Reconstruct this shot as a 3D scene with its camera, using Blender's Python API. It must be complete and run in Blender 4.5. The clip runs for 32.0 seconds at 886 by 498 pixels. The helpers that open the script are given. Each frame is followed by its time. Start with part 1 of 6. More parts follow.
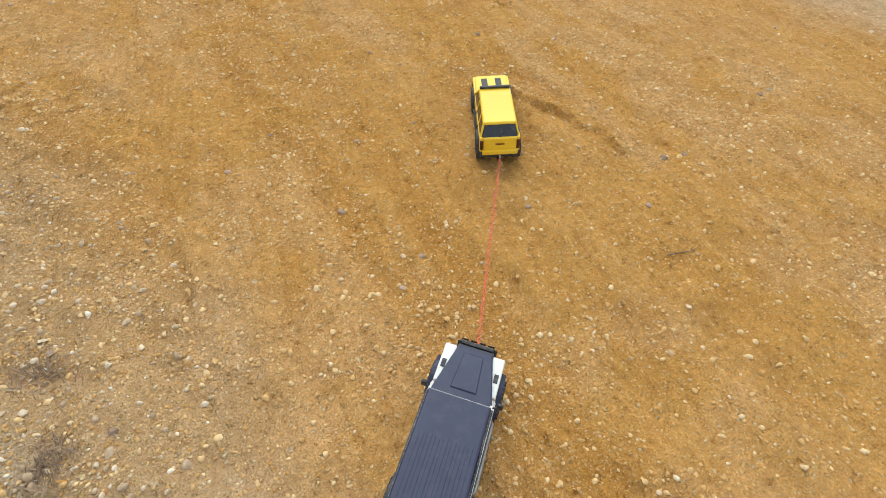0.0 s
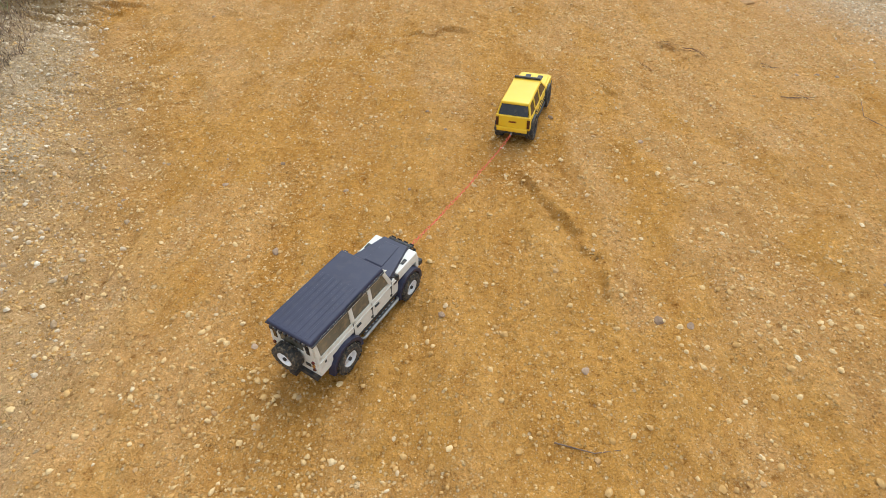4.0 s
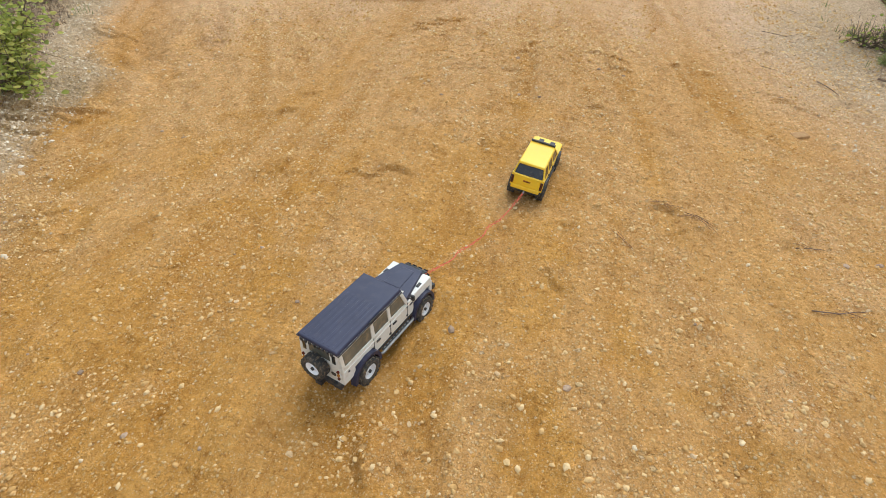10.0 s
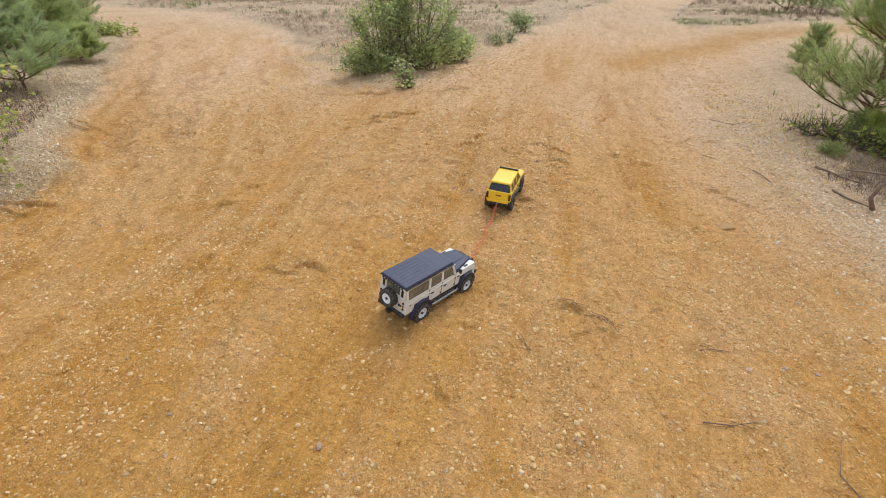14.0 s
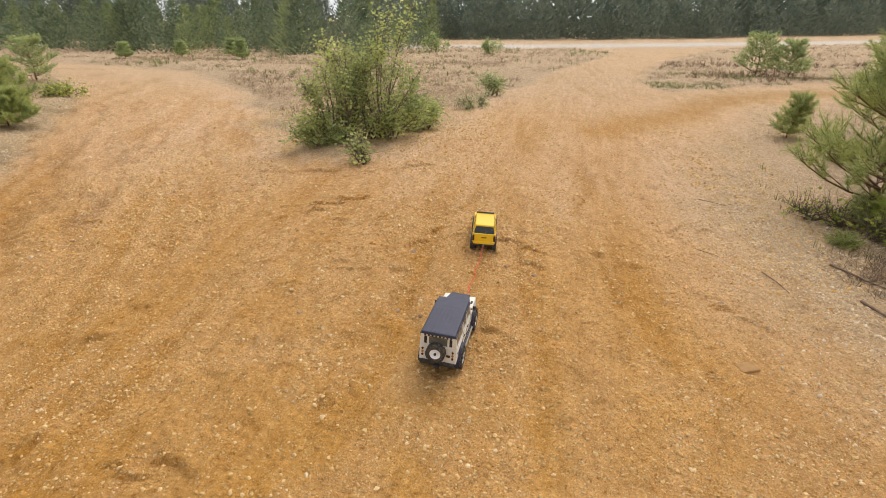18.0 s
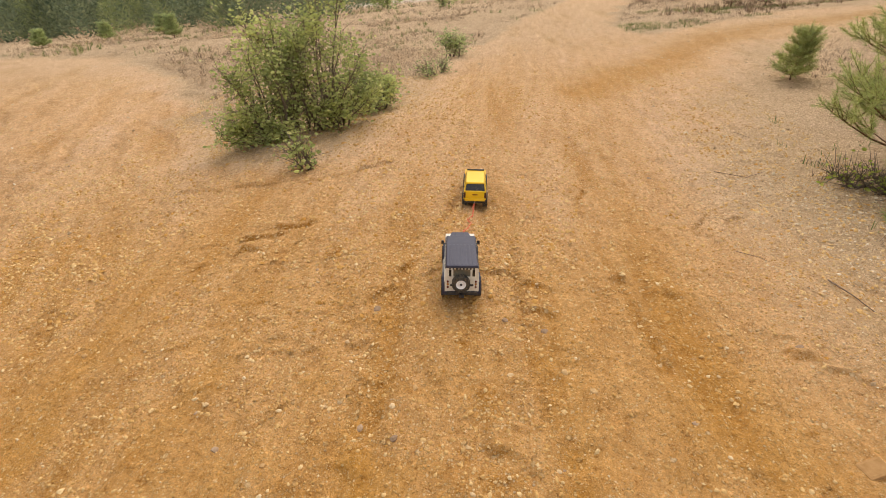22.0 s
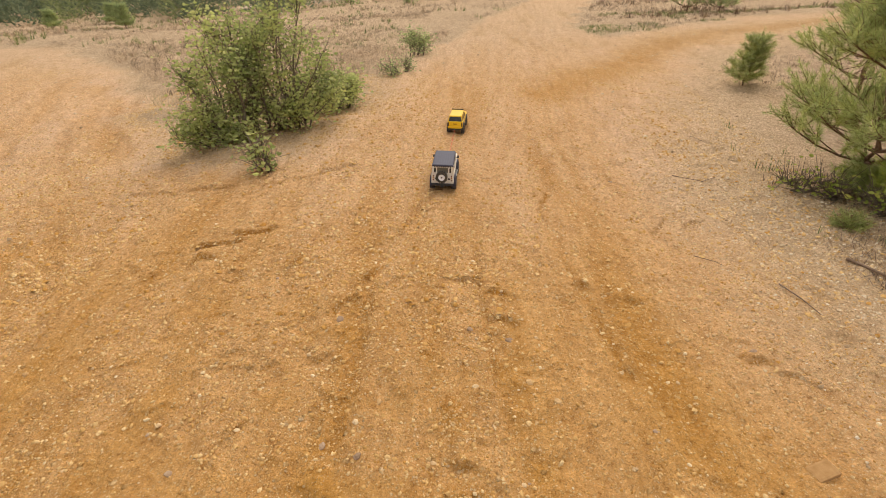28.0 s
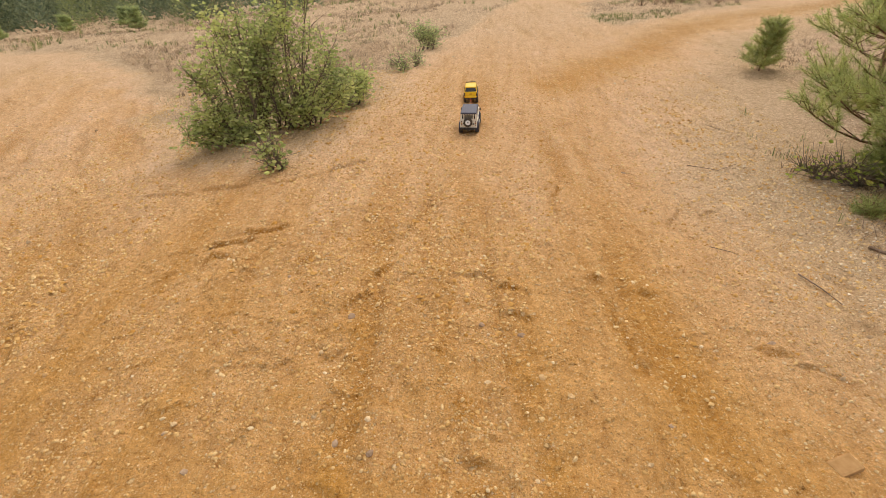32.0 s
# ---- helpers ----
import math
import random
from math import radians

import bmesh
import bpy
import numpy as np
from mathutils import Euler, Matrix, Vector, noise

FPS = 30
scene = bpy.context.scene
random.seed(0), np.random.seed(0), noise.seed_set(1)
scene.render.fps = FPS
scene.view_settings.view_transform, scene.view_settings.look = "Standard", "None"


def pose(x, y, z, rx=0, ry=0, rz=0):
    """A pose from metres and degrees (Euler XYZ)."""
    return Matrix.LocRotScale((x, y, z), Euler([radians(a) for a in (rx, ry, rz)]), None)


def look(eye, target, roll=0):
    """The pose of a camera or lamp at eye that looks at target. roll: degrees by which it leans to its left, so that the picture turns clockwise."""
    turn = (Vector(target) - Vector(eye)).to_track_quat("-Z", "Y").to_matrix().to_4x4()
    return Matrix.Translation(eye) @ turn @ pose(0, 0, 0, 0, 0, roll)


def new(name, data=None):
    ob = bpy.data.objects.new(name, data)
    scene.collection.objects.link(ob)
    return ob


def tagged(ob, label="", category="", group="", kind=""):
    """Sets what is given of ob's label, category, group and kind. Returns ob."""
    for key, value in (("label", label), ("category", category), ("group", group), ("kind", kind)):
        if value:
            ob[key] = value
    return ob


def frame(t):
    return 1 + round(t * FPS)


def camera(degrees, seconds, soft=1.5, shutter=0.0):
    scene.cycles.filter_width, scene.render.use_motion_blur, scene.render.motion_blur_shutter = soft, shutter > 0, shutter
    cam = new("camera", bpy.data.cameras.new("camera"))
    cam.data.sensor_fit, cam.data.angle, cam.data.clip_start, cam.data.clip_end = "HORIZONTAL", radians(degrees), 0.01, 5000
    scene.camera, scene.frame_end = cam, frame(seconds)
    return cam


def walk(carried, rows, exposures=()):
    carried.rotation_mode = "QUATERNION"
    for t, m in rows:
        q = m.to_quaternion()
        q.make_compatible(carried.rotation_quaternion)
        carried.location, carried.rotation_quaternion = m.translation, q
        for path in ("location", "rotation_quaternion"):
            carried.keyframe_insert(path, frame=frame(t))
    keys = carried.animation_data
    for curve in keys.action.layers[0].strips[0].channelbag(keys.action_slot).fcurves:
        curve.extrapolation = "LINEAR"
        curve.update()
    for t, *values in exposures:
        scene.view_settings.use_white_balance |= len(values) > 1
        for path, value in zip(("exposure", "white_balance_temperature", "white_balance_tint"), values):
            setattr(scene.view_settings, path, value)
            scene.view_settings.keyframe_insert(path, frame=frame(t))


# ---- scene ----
cam = camera(82.4, 32.0, soft=0.85)
PATH = [
    (0, (-0.799, -0.235, 1.148), (-0.138, 0.942, -0.328), 4.7),
    (0.5, (-0.711, -0.303, 1.148), (-0.206, 0.961, -0.318), 3.7),
    (1, (-0.566, -0.388, 1.154), (-0.232, 0.945, -0.299), 5.4),
    (1.5, (-0.395, -0.381, 1.146), (-0.2, 0.999, -0.288), 2.9),
    (2, (-0.242, -0.326, 1.156), (-0.173, 1.083, -0.263), 1.9),
    (2.5, (-0.15, -0.333, 1.151), (-0.14, 1.088, -0.257), 2.0),
    (4.5, (0.149, -0.105, 1.145), (0.067, 1.348, -0.227), 2.1),
    (5, (0.179, -0.019, 1.151), (0.09, 1.439, -0.215), 2.8),
    (5.5, (0.244, 0.092, 1.163), (0.159, 1.583, -0.168), 1.1),
    (6, (0.279, 0.194, 1.169), (0.158, 1.69, -0.152), 1.4),
    (6.5, (0.286, 0.25, 1.173), (0.148, 1.748, -0.145), 0.6),
    (7, (0.294, 0.305, 1.157), (0.149, 1.786, -0.18), -0.5),
    (7.5, (0.319, 0.363, 1.156), (0.172, 1.829, -0.196), -0.0),
    (8, (0.362, 0.489, 1.158), (0.214, 1.941, -0.209), 0.4),
    (8.5, (0.422, 0.601, 1.168), (0.248, 2.04, -0.21), 0.1),
    (9, (0.524, 0.654, 1.189), (0.295, 2.126, -0.146), 0.1),
    (9.5, (0.622, 0.692, 1.213), (0.314, 2.189, -0.077), -0.2),
    (10, (0.695, 0.759, 1.235), (0.33, 2.297, 0.01), -0.3),
    (10.5, (0.785, 0.865, 1.233), (0.376, 2.436, 0.065), -0.4),
    (11, (0.862, 0.905, 1.258), (0.399, 2.478, 0.113), -0.9),
    (11.5, (0.973, 0.92, 1.286), (0.463, 2.503, 0.175), -0.8),
    (12, (1.05, 0.936, 1.301), (0.514, 2.503, 0.18), -0.6),
    (12.5, (1.085, 0.938, 1.304), (0.524, 2.502, 0.192), -1.3),
    (13, (1.107, 0.936, 1.314), (0.548, 2.51, 0.214), -3.1),
    (13.5, (1.101, 0.921, 1.32), (0.657, 2.557, 0.258), -1.2),
    (14, (1.08, 0.931, 1.331), (0.673, 2.617, 0.335), -0.7),
    (14.5, (1.08, 0.955, 1.336), (0.678, 2.673, 0.395), -0.1),
    (16.5, (1.092, 1.307, 1.325), (0.764, 3.075, 0.45), -0.9),
    (17, (1.091, 1.431, 1.335), (0.769, 3.204, 0.47), -0.8),
    (17.5, (1.107, 1.616, 1.365), (0.732, 3.398, 0.538), -1.7),
    (18, (1.082, 1.772, 1.383), (0.733, 3.559, 0.555), -0.0),
    (18.5, (1.037, 1.921, 1.391), (0.723, 3.705, 0.544), -1.5),
    (19, (1.004, 2.031, 1.39), (0.688, 3.789, 0.49), -2.4),
    (19.5, (1.015, 2.158, 1.385), (0.655, 3.9, 0.47), -3.5),
    (20, (1.023, 2.297, 1.389), (0.647, 4.028, 0.461), -3.3),
    (20.5, (0.984, 2.439, 1.378), (0.607, 4.161, 0.434), -4.1),
    (21, (0.946, 2.564, 1.39), (0.629, 4.295, 0.439), -5.0),
    (21.5, (0.946, 2.633, 1.409), (0.683, 4.369, 0.451), -5.3),
    (22, (0.956, 2.681, 1.41), (0.7, 4.41, 0.438), -4.9),
    (22.5, (0.959, 2.695, 1.408), (0.712, 4.409, 0.408), -4.2),
    (23, (0.971, 2.697, 1.403), (0.724, 4.389, 0.365), -4.6),
    (23.5, (0.984, 2.706, 1.412), (0.738, 4.385, 0.352), -5.2),
    (24, (0.994, 2.716, 1.426), (0.759, 4.396, 0.367), -5.1),
    (24.5, (0.995, 2.727, 1.431), (0.768, 4.414, 0.381), -5.0),
    (25, (0.983, 2.732, 1.43), (0.76, 4.416, 0.375), -4.4),
    (25.5, (0.981, 2.731, 1.43), (0.762, 4.413, 0.371), -4.7),
    (26, (0.981, 2.728, 1.435), (0.794, 4.439, 0.416), -4.4),
    (26.5, (0.965, 2.73, 1.44), (0.817, 4.459, 0.446), -3.3),
    (28.5, (0.961, 2.73, 1.443), (0.841, 4.463, 0.451), -3.1),
    (29, (0.965, 2.728, 1.444), (0.834, 4.46, 0.453), -3.2),
    (29.5, (0.976, 2.728, 1.446), (0.843, 4.461, 0.457), -3.8),
    (30, (0.985, 2.736, 1.442), (0.854, 4.469, 0.452), -4.1),
    (30.5, (0.993, 2.741, 1.44), (0.845, 4.473, 0.451), -4.5),
    (31, (0.989, 2.744, 1.439), (0.823, 4.471, 0.444), -4.7),
    (31.5, (0.981, 2.743, 1.437), (0.804, 4.465, 0.436), -4.7),
    (32, (0.976, 2.744, 1.439), (0.799, 4.463, 0.432), -5.0),
]
walk(cam, [(t, look(eye, target, roll)) for t, eye, target, roll in PATH], exposures=((0, 0.05, 5560, 2.5), (1, 0.05, 5680, 3), (9, 0.05, 5600, 3), (12.6, 0.02, 5450, 6.5), (14.2, -0.04, 5620, 7.5), (17, -0.08, 6200, 9), (21, -0.09, 6850, 12), (26, -0.09, 7100, 13), (30, -0.09, 6900, 12.5), (32, -0.09, 6900, 12.5)))

# ---- world, sun, exposure ----
world = bpy.data.worlds.new("overcast")
scene.world = world
world.use_nodes = True
wn = world.node_tree.nodes
sky = wn.new("ShaderNodeTexSky")
sky.sky_type = "NISHITA"
sky.sun_disc = False
sky.sun_elevation = radians(52)
sky.sun_rotation = radians(16)
sky.air_density, sky.dust_density, sky.ozone_density = 1.0, 6.0, 1.0
mixw = wn.new("ShaderNodeMixRGB")
mixw.inputs[0].default_value = 0.82
mixw.inputs[2].default_value = (9.6, 9.75, 10.0, 1)
world.node_tree.links.new(sky.outputs[0], mixw.inputs[1])
world.node_tree.links.new(mixw.outputs[0], wn["Background"].inputs[0])
wn["Background"].inputs[1].default_value = 0.113
sun = new("sun", bpy.data.lights.new("sun", "SUN"))
sun.data.energy, sun.data.angle, sun.data.color = 2.4, radians(50), (1.0, 0.96, 0.9)
sun.rotation_euler = Euler((radians(-38), 0, radians(-16)))

# ---- materials ----
MATS = {}


def nodes_of(name, rough=0.7, metal=0.0, spec=0.5):
    m = bpy.data.materials.new(name)
    m.use_nodes = True
    n, l = m.node_tree.nodes, m.node_tree.links
    b = n["Principled BSDF"]
    b.inputs["Roughness"].default_value = rough
    b.inputs["Metallic"].default_value = metal
    b.inputs["Specular IOR Level"].default_value = spec
    MATS[name] = m
    return m, n, l, b


def tex(n, l, kind, scale, vec, detail=3.0, rough=0.55):
    t = n.new(kind)
    t.inputs["Scale"].default_value = scale
    if kind == "ShaderNodeTexNoise":
        t.inputs["Detail"].default_value = detail
        t.inputs["Roughness"].default_value = rough
    l.new(vec, t.inputs["Vector"])
    return t


def ramp(n, l, src, stops):
    r = n.new("ShaderNodeValToRGB")
    e = r.color_ramp.elements
    while len(e) < len(stops):
        e.new(0.5)
    for el, (p, c) in zip(e, stops):
        el.position, el.color = p, (*c, 1) if len(c) == 3 else c
    l.new(src, r.inputs[0])
    return r.outputs[0]


def mix(n, l, fac, a, b, mode="MIX"):
    x = n.new("ShaderNodeMixRGB")
    x.blend_type = mode
    for i, v in ((0, fac), (1, a), (2, b)):
        if isinstance(v, (int, float)):
            x.inputs[i].default_value = v if i == 0 else (v, v, v, 1)
        elif isinstance(v, tuple):
            x.inputs[i].default_value = (*v, 1)
        else:
            l.new(v, x.inputs[i])
    return x.outputs[0]


def bump(n, l, b, height, strength, dist, prev=None):
    u = n.new("ShaderNodeBump")
    u.inputs["Strength"].default_value, u.inputs["Distance"].default_value = strength, dist
    l.new(height, u.inputs["Height"])
    if prev:
        l.new(prev, u.inputs["Normal"])
    l.new(u.outputs[0], b.inputs["Normal"])
    return u.outputs[0]


def surface(name, a, b_col, scale, rough=0.6, metal=0.0, grain=0.0, spec=0.5, dust=0.0):
    """Two tones mixed by noise, fine relief and dust of the place's sand."""
    m, n, l, b = nodes_of(name, rough, metal, spec)
    vec = n.new("ShaderNodeTexCoord").outputs["Object"]
    t = tex(n, l, "ShaderNodeTexNoise", scale, vec)
    col = ramp(n, l, t.outputs[0], [(0.3, a), (0.7, b_col)])
    if dust:
        t3 = tex(n, l, "ShaderNodeTexNoise", scale * 4, vec, 6, 0.7)
        f = ramp(n, l, t3.outputs[0], [(0.5, (0, 0, 0)), (0.75, (dust, dust, dust))])
        col = mix(n, l, f, col, (0.42, 0.29, 0.15))
        r = n.new("ShaderNodeMath")
        r.operation = "MULTIPLY_ADD"
        r.inputs[1].default_value, r.inputs[2].default_value = 0.4, rough
        l.new(f, r.inputs[0])
        l.new(r.outputs[0], b.inputs["Roughness"])
    l.new(col, b.inputs["Base Color"])
    if grain:
        t2 = tex(n, l, "ShaderNodeTexNoise", scale * 6, vec, 4)
        bump(n, l, b, t2.outputs[0], grain, 0.002)
    return m


def ground_material():
    m, n, l, b = nodes_of("sandy_ground", 1.0, 0, 0.0)
    vec = n.new("ShaderNodeTexCoord").outputs["Object"]

    def attr(name):
        a = n.new("ShaderNodeAttribute")
        a.attribute_name = name
        return a.outputs["Fac"]

    veg, gravel, damp_shade, pale = (attr(k) for k in ("veg", "gravel", "damp_shade", "pale"))
    big = tex(n, l, "ShaderNodeTexNoise", 1.1, vec, 5, 0.6)
    mid = tex(n, l, "ShaderNodeTexNoise", 7.0, vec, 6, 0.65)
    fine = tex(n, l, "ShaderNodeTexNoise", 170.0, vec, 4, 0.65)
    sand = ramp(n, l, big.outputs[0], [(0.3, (0.505, 0.246, 0.052)), (0.52, (0.55, 0.276, 0.066)), (0.72, (0.585, 0.306, 0.09))])
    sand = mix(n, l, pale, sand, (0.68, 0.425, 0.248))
    blot = ramp(n, l, mid.outputs[0], [(0.3, (0.86, 0.83, 0.79)), (0.5, (1, 1, 1)), (0.75, (1.06, 1.07, 1.09))])
    sand = mix(n, l, 0.75, sand, blot, "MULTIPLY")
    # freshly turned damp sand and painted ridge shade: deeper orange, broken up by crumbs
    grainy = ramp(n, l, tex(n, l, "ShaderNodeTexNoise", 55.0, vec, 6, 0.75).outputs[0], [(0.38, (0.35, 0.35, 0.35)), (0.56, (1.35, 1.35, 1.35))])
    sand = mix(n, l, mix(n, l, 1.0, damp_shade, grainy, "MULTIPLY"), sand, (0.39, 0.165, 0.022))
    way = n.new("ShaderNodeCombineXYZ")
    l.new(attr("lane"), way.inputs[0])
    l.new(attr("run"), way.inputs[1])
    mp = n.new("ShaderNodeMapping")
    mp.inputs["Scale"].default_value = (1.0, 0.22, 1.0)
    l.new(way.outputs[0], mp.inputs["Vector"])
    rake = tex(n, l, "ShaderNodeTexNoise", 30.0, mp.outputs[0], 6, 0.75)
    wide = tex(n, l, "ShaderNodeTexNoise", 7.0, mp.outputs[0], 4, 0.6)
    sand = mix(n, l, 0.4, sand, ramp(n, l, wide.outputs[0], [(0.36, (0.84, 0.77, 0.66)), (0.5, (1, 1, 1)), (0.64, (1.10, 1.13, 1.20))]), "MULTIPLY")
    crumb = tex(n, l, "ShaderNodeTexNoise", 40.0, vec, 8, 0.72)
    sand = mix(n, l, 0.5, sand, ramp(n, l, rake.outputs[0], [(0.34, (0.72, 0.62, 0.50)), (0.46, (1, 1, 1)), (0.66, (1.17, 1.2, 1.26))]), "MULTIPLY")
    soil = ramp(n, l, mid.outputs[0], [(0.3, (0.26, 0.175, 0.11)), (0.5, (0.40, 0.28, 0.185)), (0.7, (0.52, 0.385, 0.27))])
    col = mix(n, l, veg, sand, soil)
    stone = ramp(n, l, mid.outputs[0], [(0.3, (0.38, 0.27, 0.16)), (0.7, (0.55, 0.42, 0.275))])
    col = mix(n, l, gravel, col, stone)
    # the same damp and painted shade where gravel lies
    gravel_damp_shade = mix(n, l, 1.0, mix(n, l, 1.0, damp_shade, gravel, "MULTIPLY"), grainy, "MULTIPLY")
    col = mix(n, l, gravel_damp_shade, col, (0.33, 0.19, 0.07))
    col = mix(n, l, attr("road"), col, ramp(n, l, mid.outputs[0], [(0.3, (0.52, 0.51, 0.50)), (0.7, (0.67, 0.66, 0.65))]))
    # grit: small cells, some of them pebbles set in the sand, in the sand's own hues
    normal = None
    for scale, low, amount, depth in ((330.0, 0.45, 0.4, 0.0008), (165.0, 0.55, 0.6, 0.0025), (85.0, 0.78, 0.8, 0.006), (42.0, 0.98, 0.75, 0.012)):
        v = tex(n, l, "ShaderNodeTexVoronoi", scale, vec)
        sep = n.new("ShaderNodeSeparateColor")
        l.new(v.outputs["Color"], sep.inputs[0])
        g = n.new("ShaderNodeMath")
        g.operation = "MULTIPLY_ADD"
        g.inputs[1].default_value, g.inputs[2].default_value = 0.3, -0.02
        l.new(gravel, g.inputs[0])
        s = n.new("ShaderNodeMath")
        s.operation = "ADD"
        l.new(sep.outputs[0], s.inputs[0])
        l.new(g.outputs[0], s.inputs[1])
        s2 = n.new("ShaderNodeMath")
        s2.operation = "MULTIPLY_ADD"
        s2.inputs[1].default_value = 0.35
        l.new(pale, s2.inputs[0])
        l.new(s.outputs[0], s2.inputs[2])
        pick = ramp(n, l, s2.outputs[0], [(low, (0, 0, 0)), (low + 0.03, (1, 1, 1))])
        core = ramp(n, l, v.outputs["Distance"], [(0.26, (1, 1, 1)), (0.48, (0, 0, 0))])
        fac = mix(n, l, 1.0, pick, core, "MULTIPLY")
        fac2 = mix(n, l, 1.0, fac, amount, "MULTIPLY")
        tone = ramp(n, l, sep.outputs[1], [(0.0, (0.46, 0.25, 0.072)), (0.3, (0.58, 0.35, 0.13)), (0.7, (0.70, 0.475, 0.22)), (0.95, (0.78, 0.58, 0.34)), (1.0, (0.50, 0.36, 0.22))])
        col = mix(n, l, fac2, col, mix(n, l, mix(n, l, 1.0, pale, 0.7, "MULTIPLY"), tone, (0.82, 0.63, 0.44)))
        normal = bump(n, l, b, fac, 1.0, depth, normal)
    # crumb pits: small shadows of holes and pebbles painted in, crumb tops lighter
    col = mix(n, l, 0.9, col, ramp(n, l, crumb.outputs[0], [(0.35, (0.58, 0.49, 0.39)), (0.42, (0.94, 0.93, 0.91)), (0.55, (1.04, 1.04, 1.04)), (0.64, (1.26, 1.28, 1.32))]), "MULTIPLY")
    grit = ramp(n, l, fine.outputs[0], [(0.32, (0.86, 0.83, 0.79)), (0.5, (1.0, 1.0, 1.0)), (0.68, (1.12, 1.12, 1.12))])
    col = mix(n, l, 0.85, col, grit, "MULTIPLY")
    l.new(col, b.inputs["Base Color"])
    normal = bump(n, l, b, fine.outputs[0], 0.8, 0.003, normal)
    clod = tex(n, l, "ShaderNodeTexNoise", 34.0, vec, 5, 0.75)
    normal = bump(n, l, b, clod.outputs[0], 1.0, 0.02, normal)
    normal = bump(n, l, b, crumb.outputs[0], 0.95, 0.010, normal)
    normal = bump(n, l, b, rake.outputs[0], 0.7, 0.012, normal)
    bump(n, l, b, mid.outputs[0], 0.6, 0.03, normal)
    return m


GROUND = ground_material()


def pebble_material(name, stops):
    m, n, l, b = nodes_of(name, 1.0, 0, 0.0)
    vec = n.new("ShaderNodeTexCoord").outputs["Object"]
    g = n.new("ShaderNodeNewGeometry")
    o = n.new("ShaderNodeObjectInfo")
    add = n.new("ShaderNodeMath")
    add.operation = "ADD"
    l.new(g.outputs["Random Per Island"], add.inputs[0])
    l.new(o.outputs["Random"], add.inputs[1])
    fr = n.new("ShaderNodeMath")
    fr.operation = "FRACT"
    l.new(add.outputs[0], fr.inputs[0])
    col = ramp(n, l, fr.outputs[0], stops)
    t = tex(n, l, "ShaderNodeTexNoise", 90.0, vec, 4)
    k = ramp(n, l, t.outputs[0], [(0.3, (0.75, 0.72, 0.68)), (0.65, (1.1, 1.1, 1.1))])
    l.new(mix(n, l, 1.0, col, k, "MULTIPLY"), b.inputs["Base Color"])
    bump(n, l, b, t.outputs[0], 0.5, 0.003)
    return m


PEBBLE = pebble_material("pebble_mix", [(0, (0.50, 0.285, 0.095)), (0.35, (0.59, 0.365, 0.145)), (0.7, (0.66, 0.44, 0.20)), (0.96, (0.70, 0.50, 0.26)), (1, (0.74, 0.58, 0.37))])
CRUMB = pebble_material("sand_crumb", [(0, (0.44, 0.22, 0.055)), (0.4, (0.52, 0.28, 0.085)), (0.8, (0.60, 0.365, 0.14)), (1, (0.66, 0.45, 0.22))])
BANK_PEBBLE = pebble_material("bank_pebble", [(0, (0.36, 0.245, 0.14)), (0.4, (0.50, 0.365, 0.225)), (0.8, (0.63, 0.49, 0.33)), (1, (0.74, 0.63, 0.47))])
SLAB = surface("tan_slab", (0.30, 0.155, 0.05), (0.40, 0.225, 0.085), 40, 0.9, grain=0.5)
GREY_STONE = pebble_material("grey_stone", [(0, (0.26, 0.175, 0.115)), (0.5, (0.36, 0.25, 0.165)), (1, (0.47, 0.33, 0.22))])
PALE_STONE = pebble_material("pale_stone", [(0, (0.45, 0.27, 0.12)), (0.5, (0.54, 0.36, 0.18)), (1, (0.62, 0.46, 0.28))])
CREAM = surface("cream_white_paint", (0.62, 0.58, 0.50), (0.69, 0.655, 0.58), 9, 0.42, dust=0.5)
BLACK = surface("dark_blue_black_panel", (0.024, 0.024, 0.047), (0.033, 0.033, 0.060), 14, 0.48, grain=0.05, spec=0.34, dust=0.04)
PLASTIC = surface("black_plastic", (0.013, 0.013, 0.015), (0.024, 0.024, 0.026), 20, 0.6, grain=0.15, dust=0.3)
RUBBER = surface("dusty_rubber", (0.020, 0.019, 0.018), (0.055, 0.047, 0.038), 35, 0.85, grain=0.3, dust=0.75)
RIM = surface("white_steel_rim", (0.60, 0.585, 0.57), (0.72, 0.71, 0.70), 30, 0.4, dust=0.6)
SPARE_RIM = surface("clean_white_rim", (0.76, 0.75, 0.75), (0.82, 0.81, 0.81), 30, 0.35)
STEEL = surface("scuffed_aluminium", (0.20, 0.195, 0.185), (0.36, 0.35, 0.34), 40, 0.5, 0.6, grain=0.2, dust=0.5)
YELLOW = surface("yellow_paint", (0.76, 0.455, 0.012), (0.80, 0.525, 0.03), 8, 0.4, spec=0.35, dust=0.16)
GLASS = surface("smoked_window", (0.095, 0.088, 0.068), (0.15, 0.138, 0.105), 12, 0.12, spec=0.6, dust=0.4)
DARKGLASS = surface("black_tinted_window", (0.012, 0.013, 0.015), (0.022, 0.022, 0.022), 12, 0.14, spec=0.5, dust=0.15)
LENS_RED = surface("red_lamp_lens", (0.09, 0.014, 0.01), (0.14, 0.022, 0.014), 30, 0.25)
LENS_DARK = surface("dark_lamp_lens", (0.05, 0.012, 0.006), (0.08, 0.02, 0.01), 30, 0.3)
LENS_AMBER = surface("amber_lamp_lens", (0.34, 0.14, 0.02), (0.44, 0.20, 0.03), 30, 0.25)
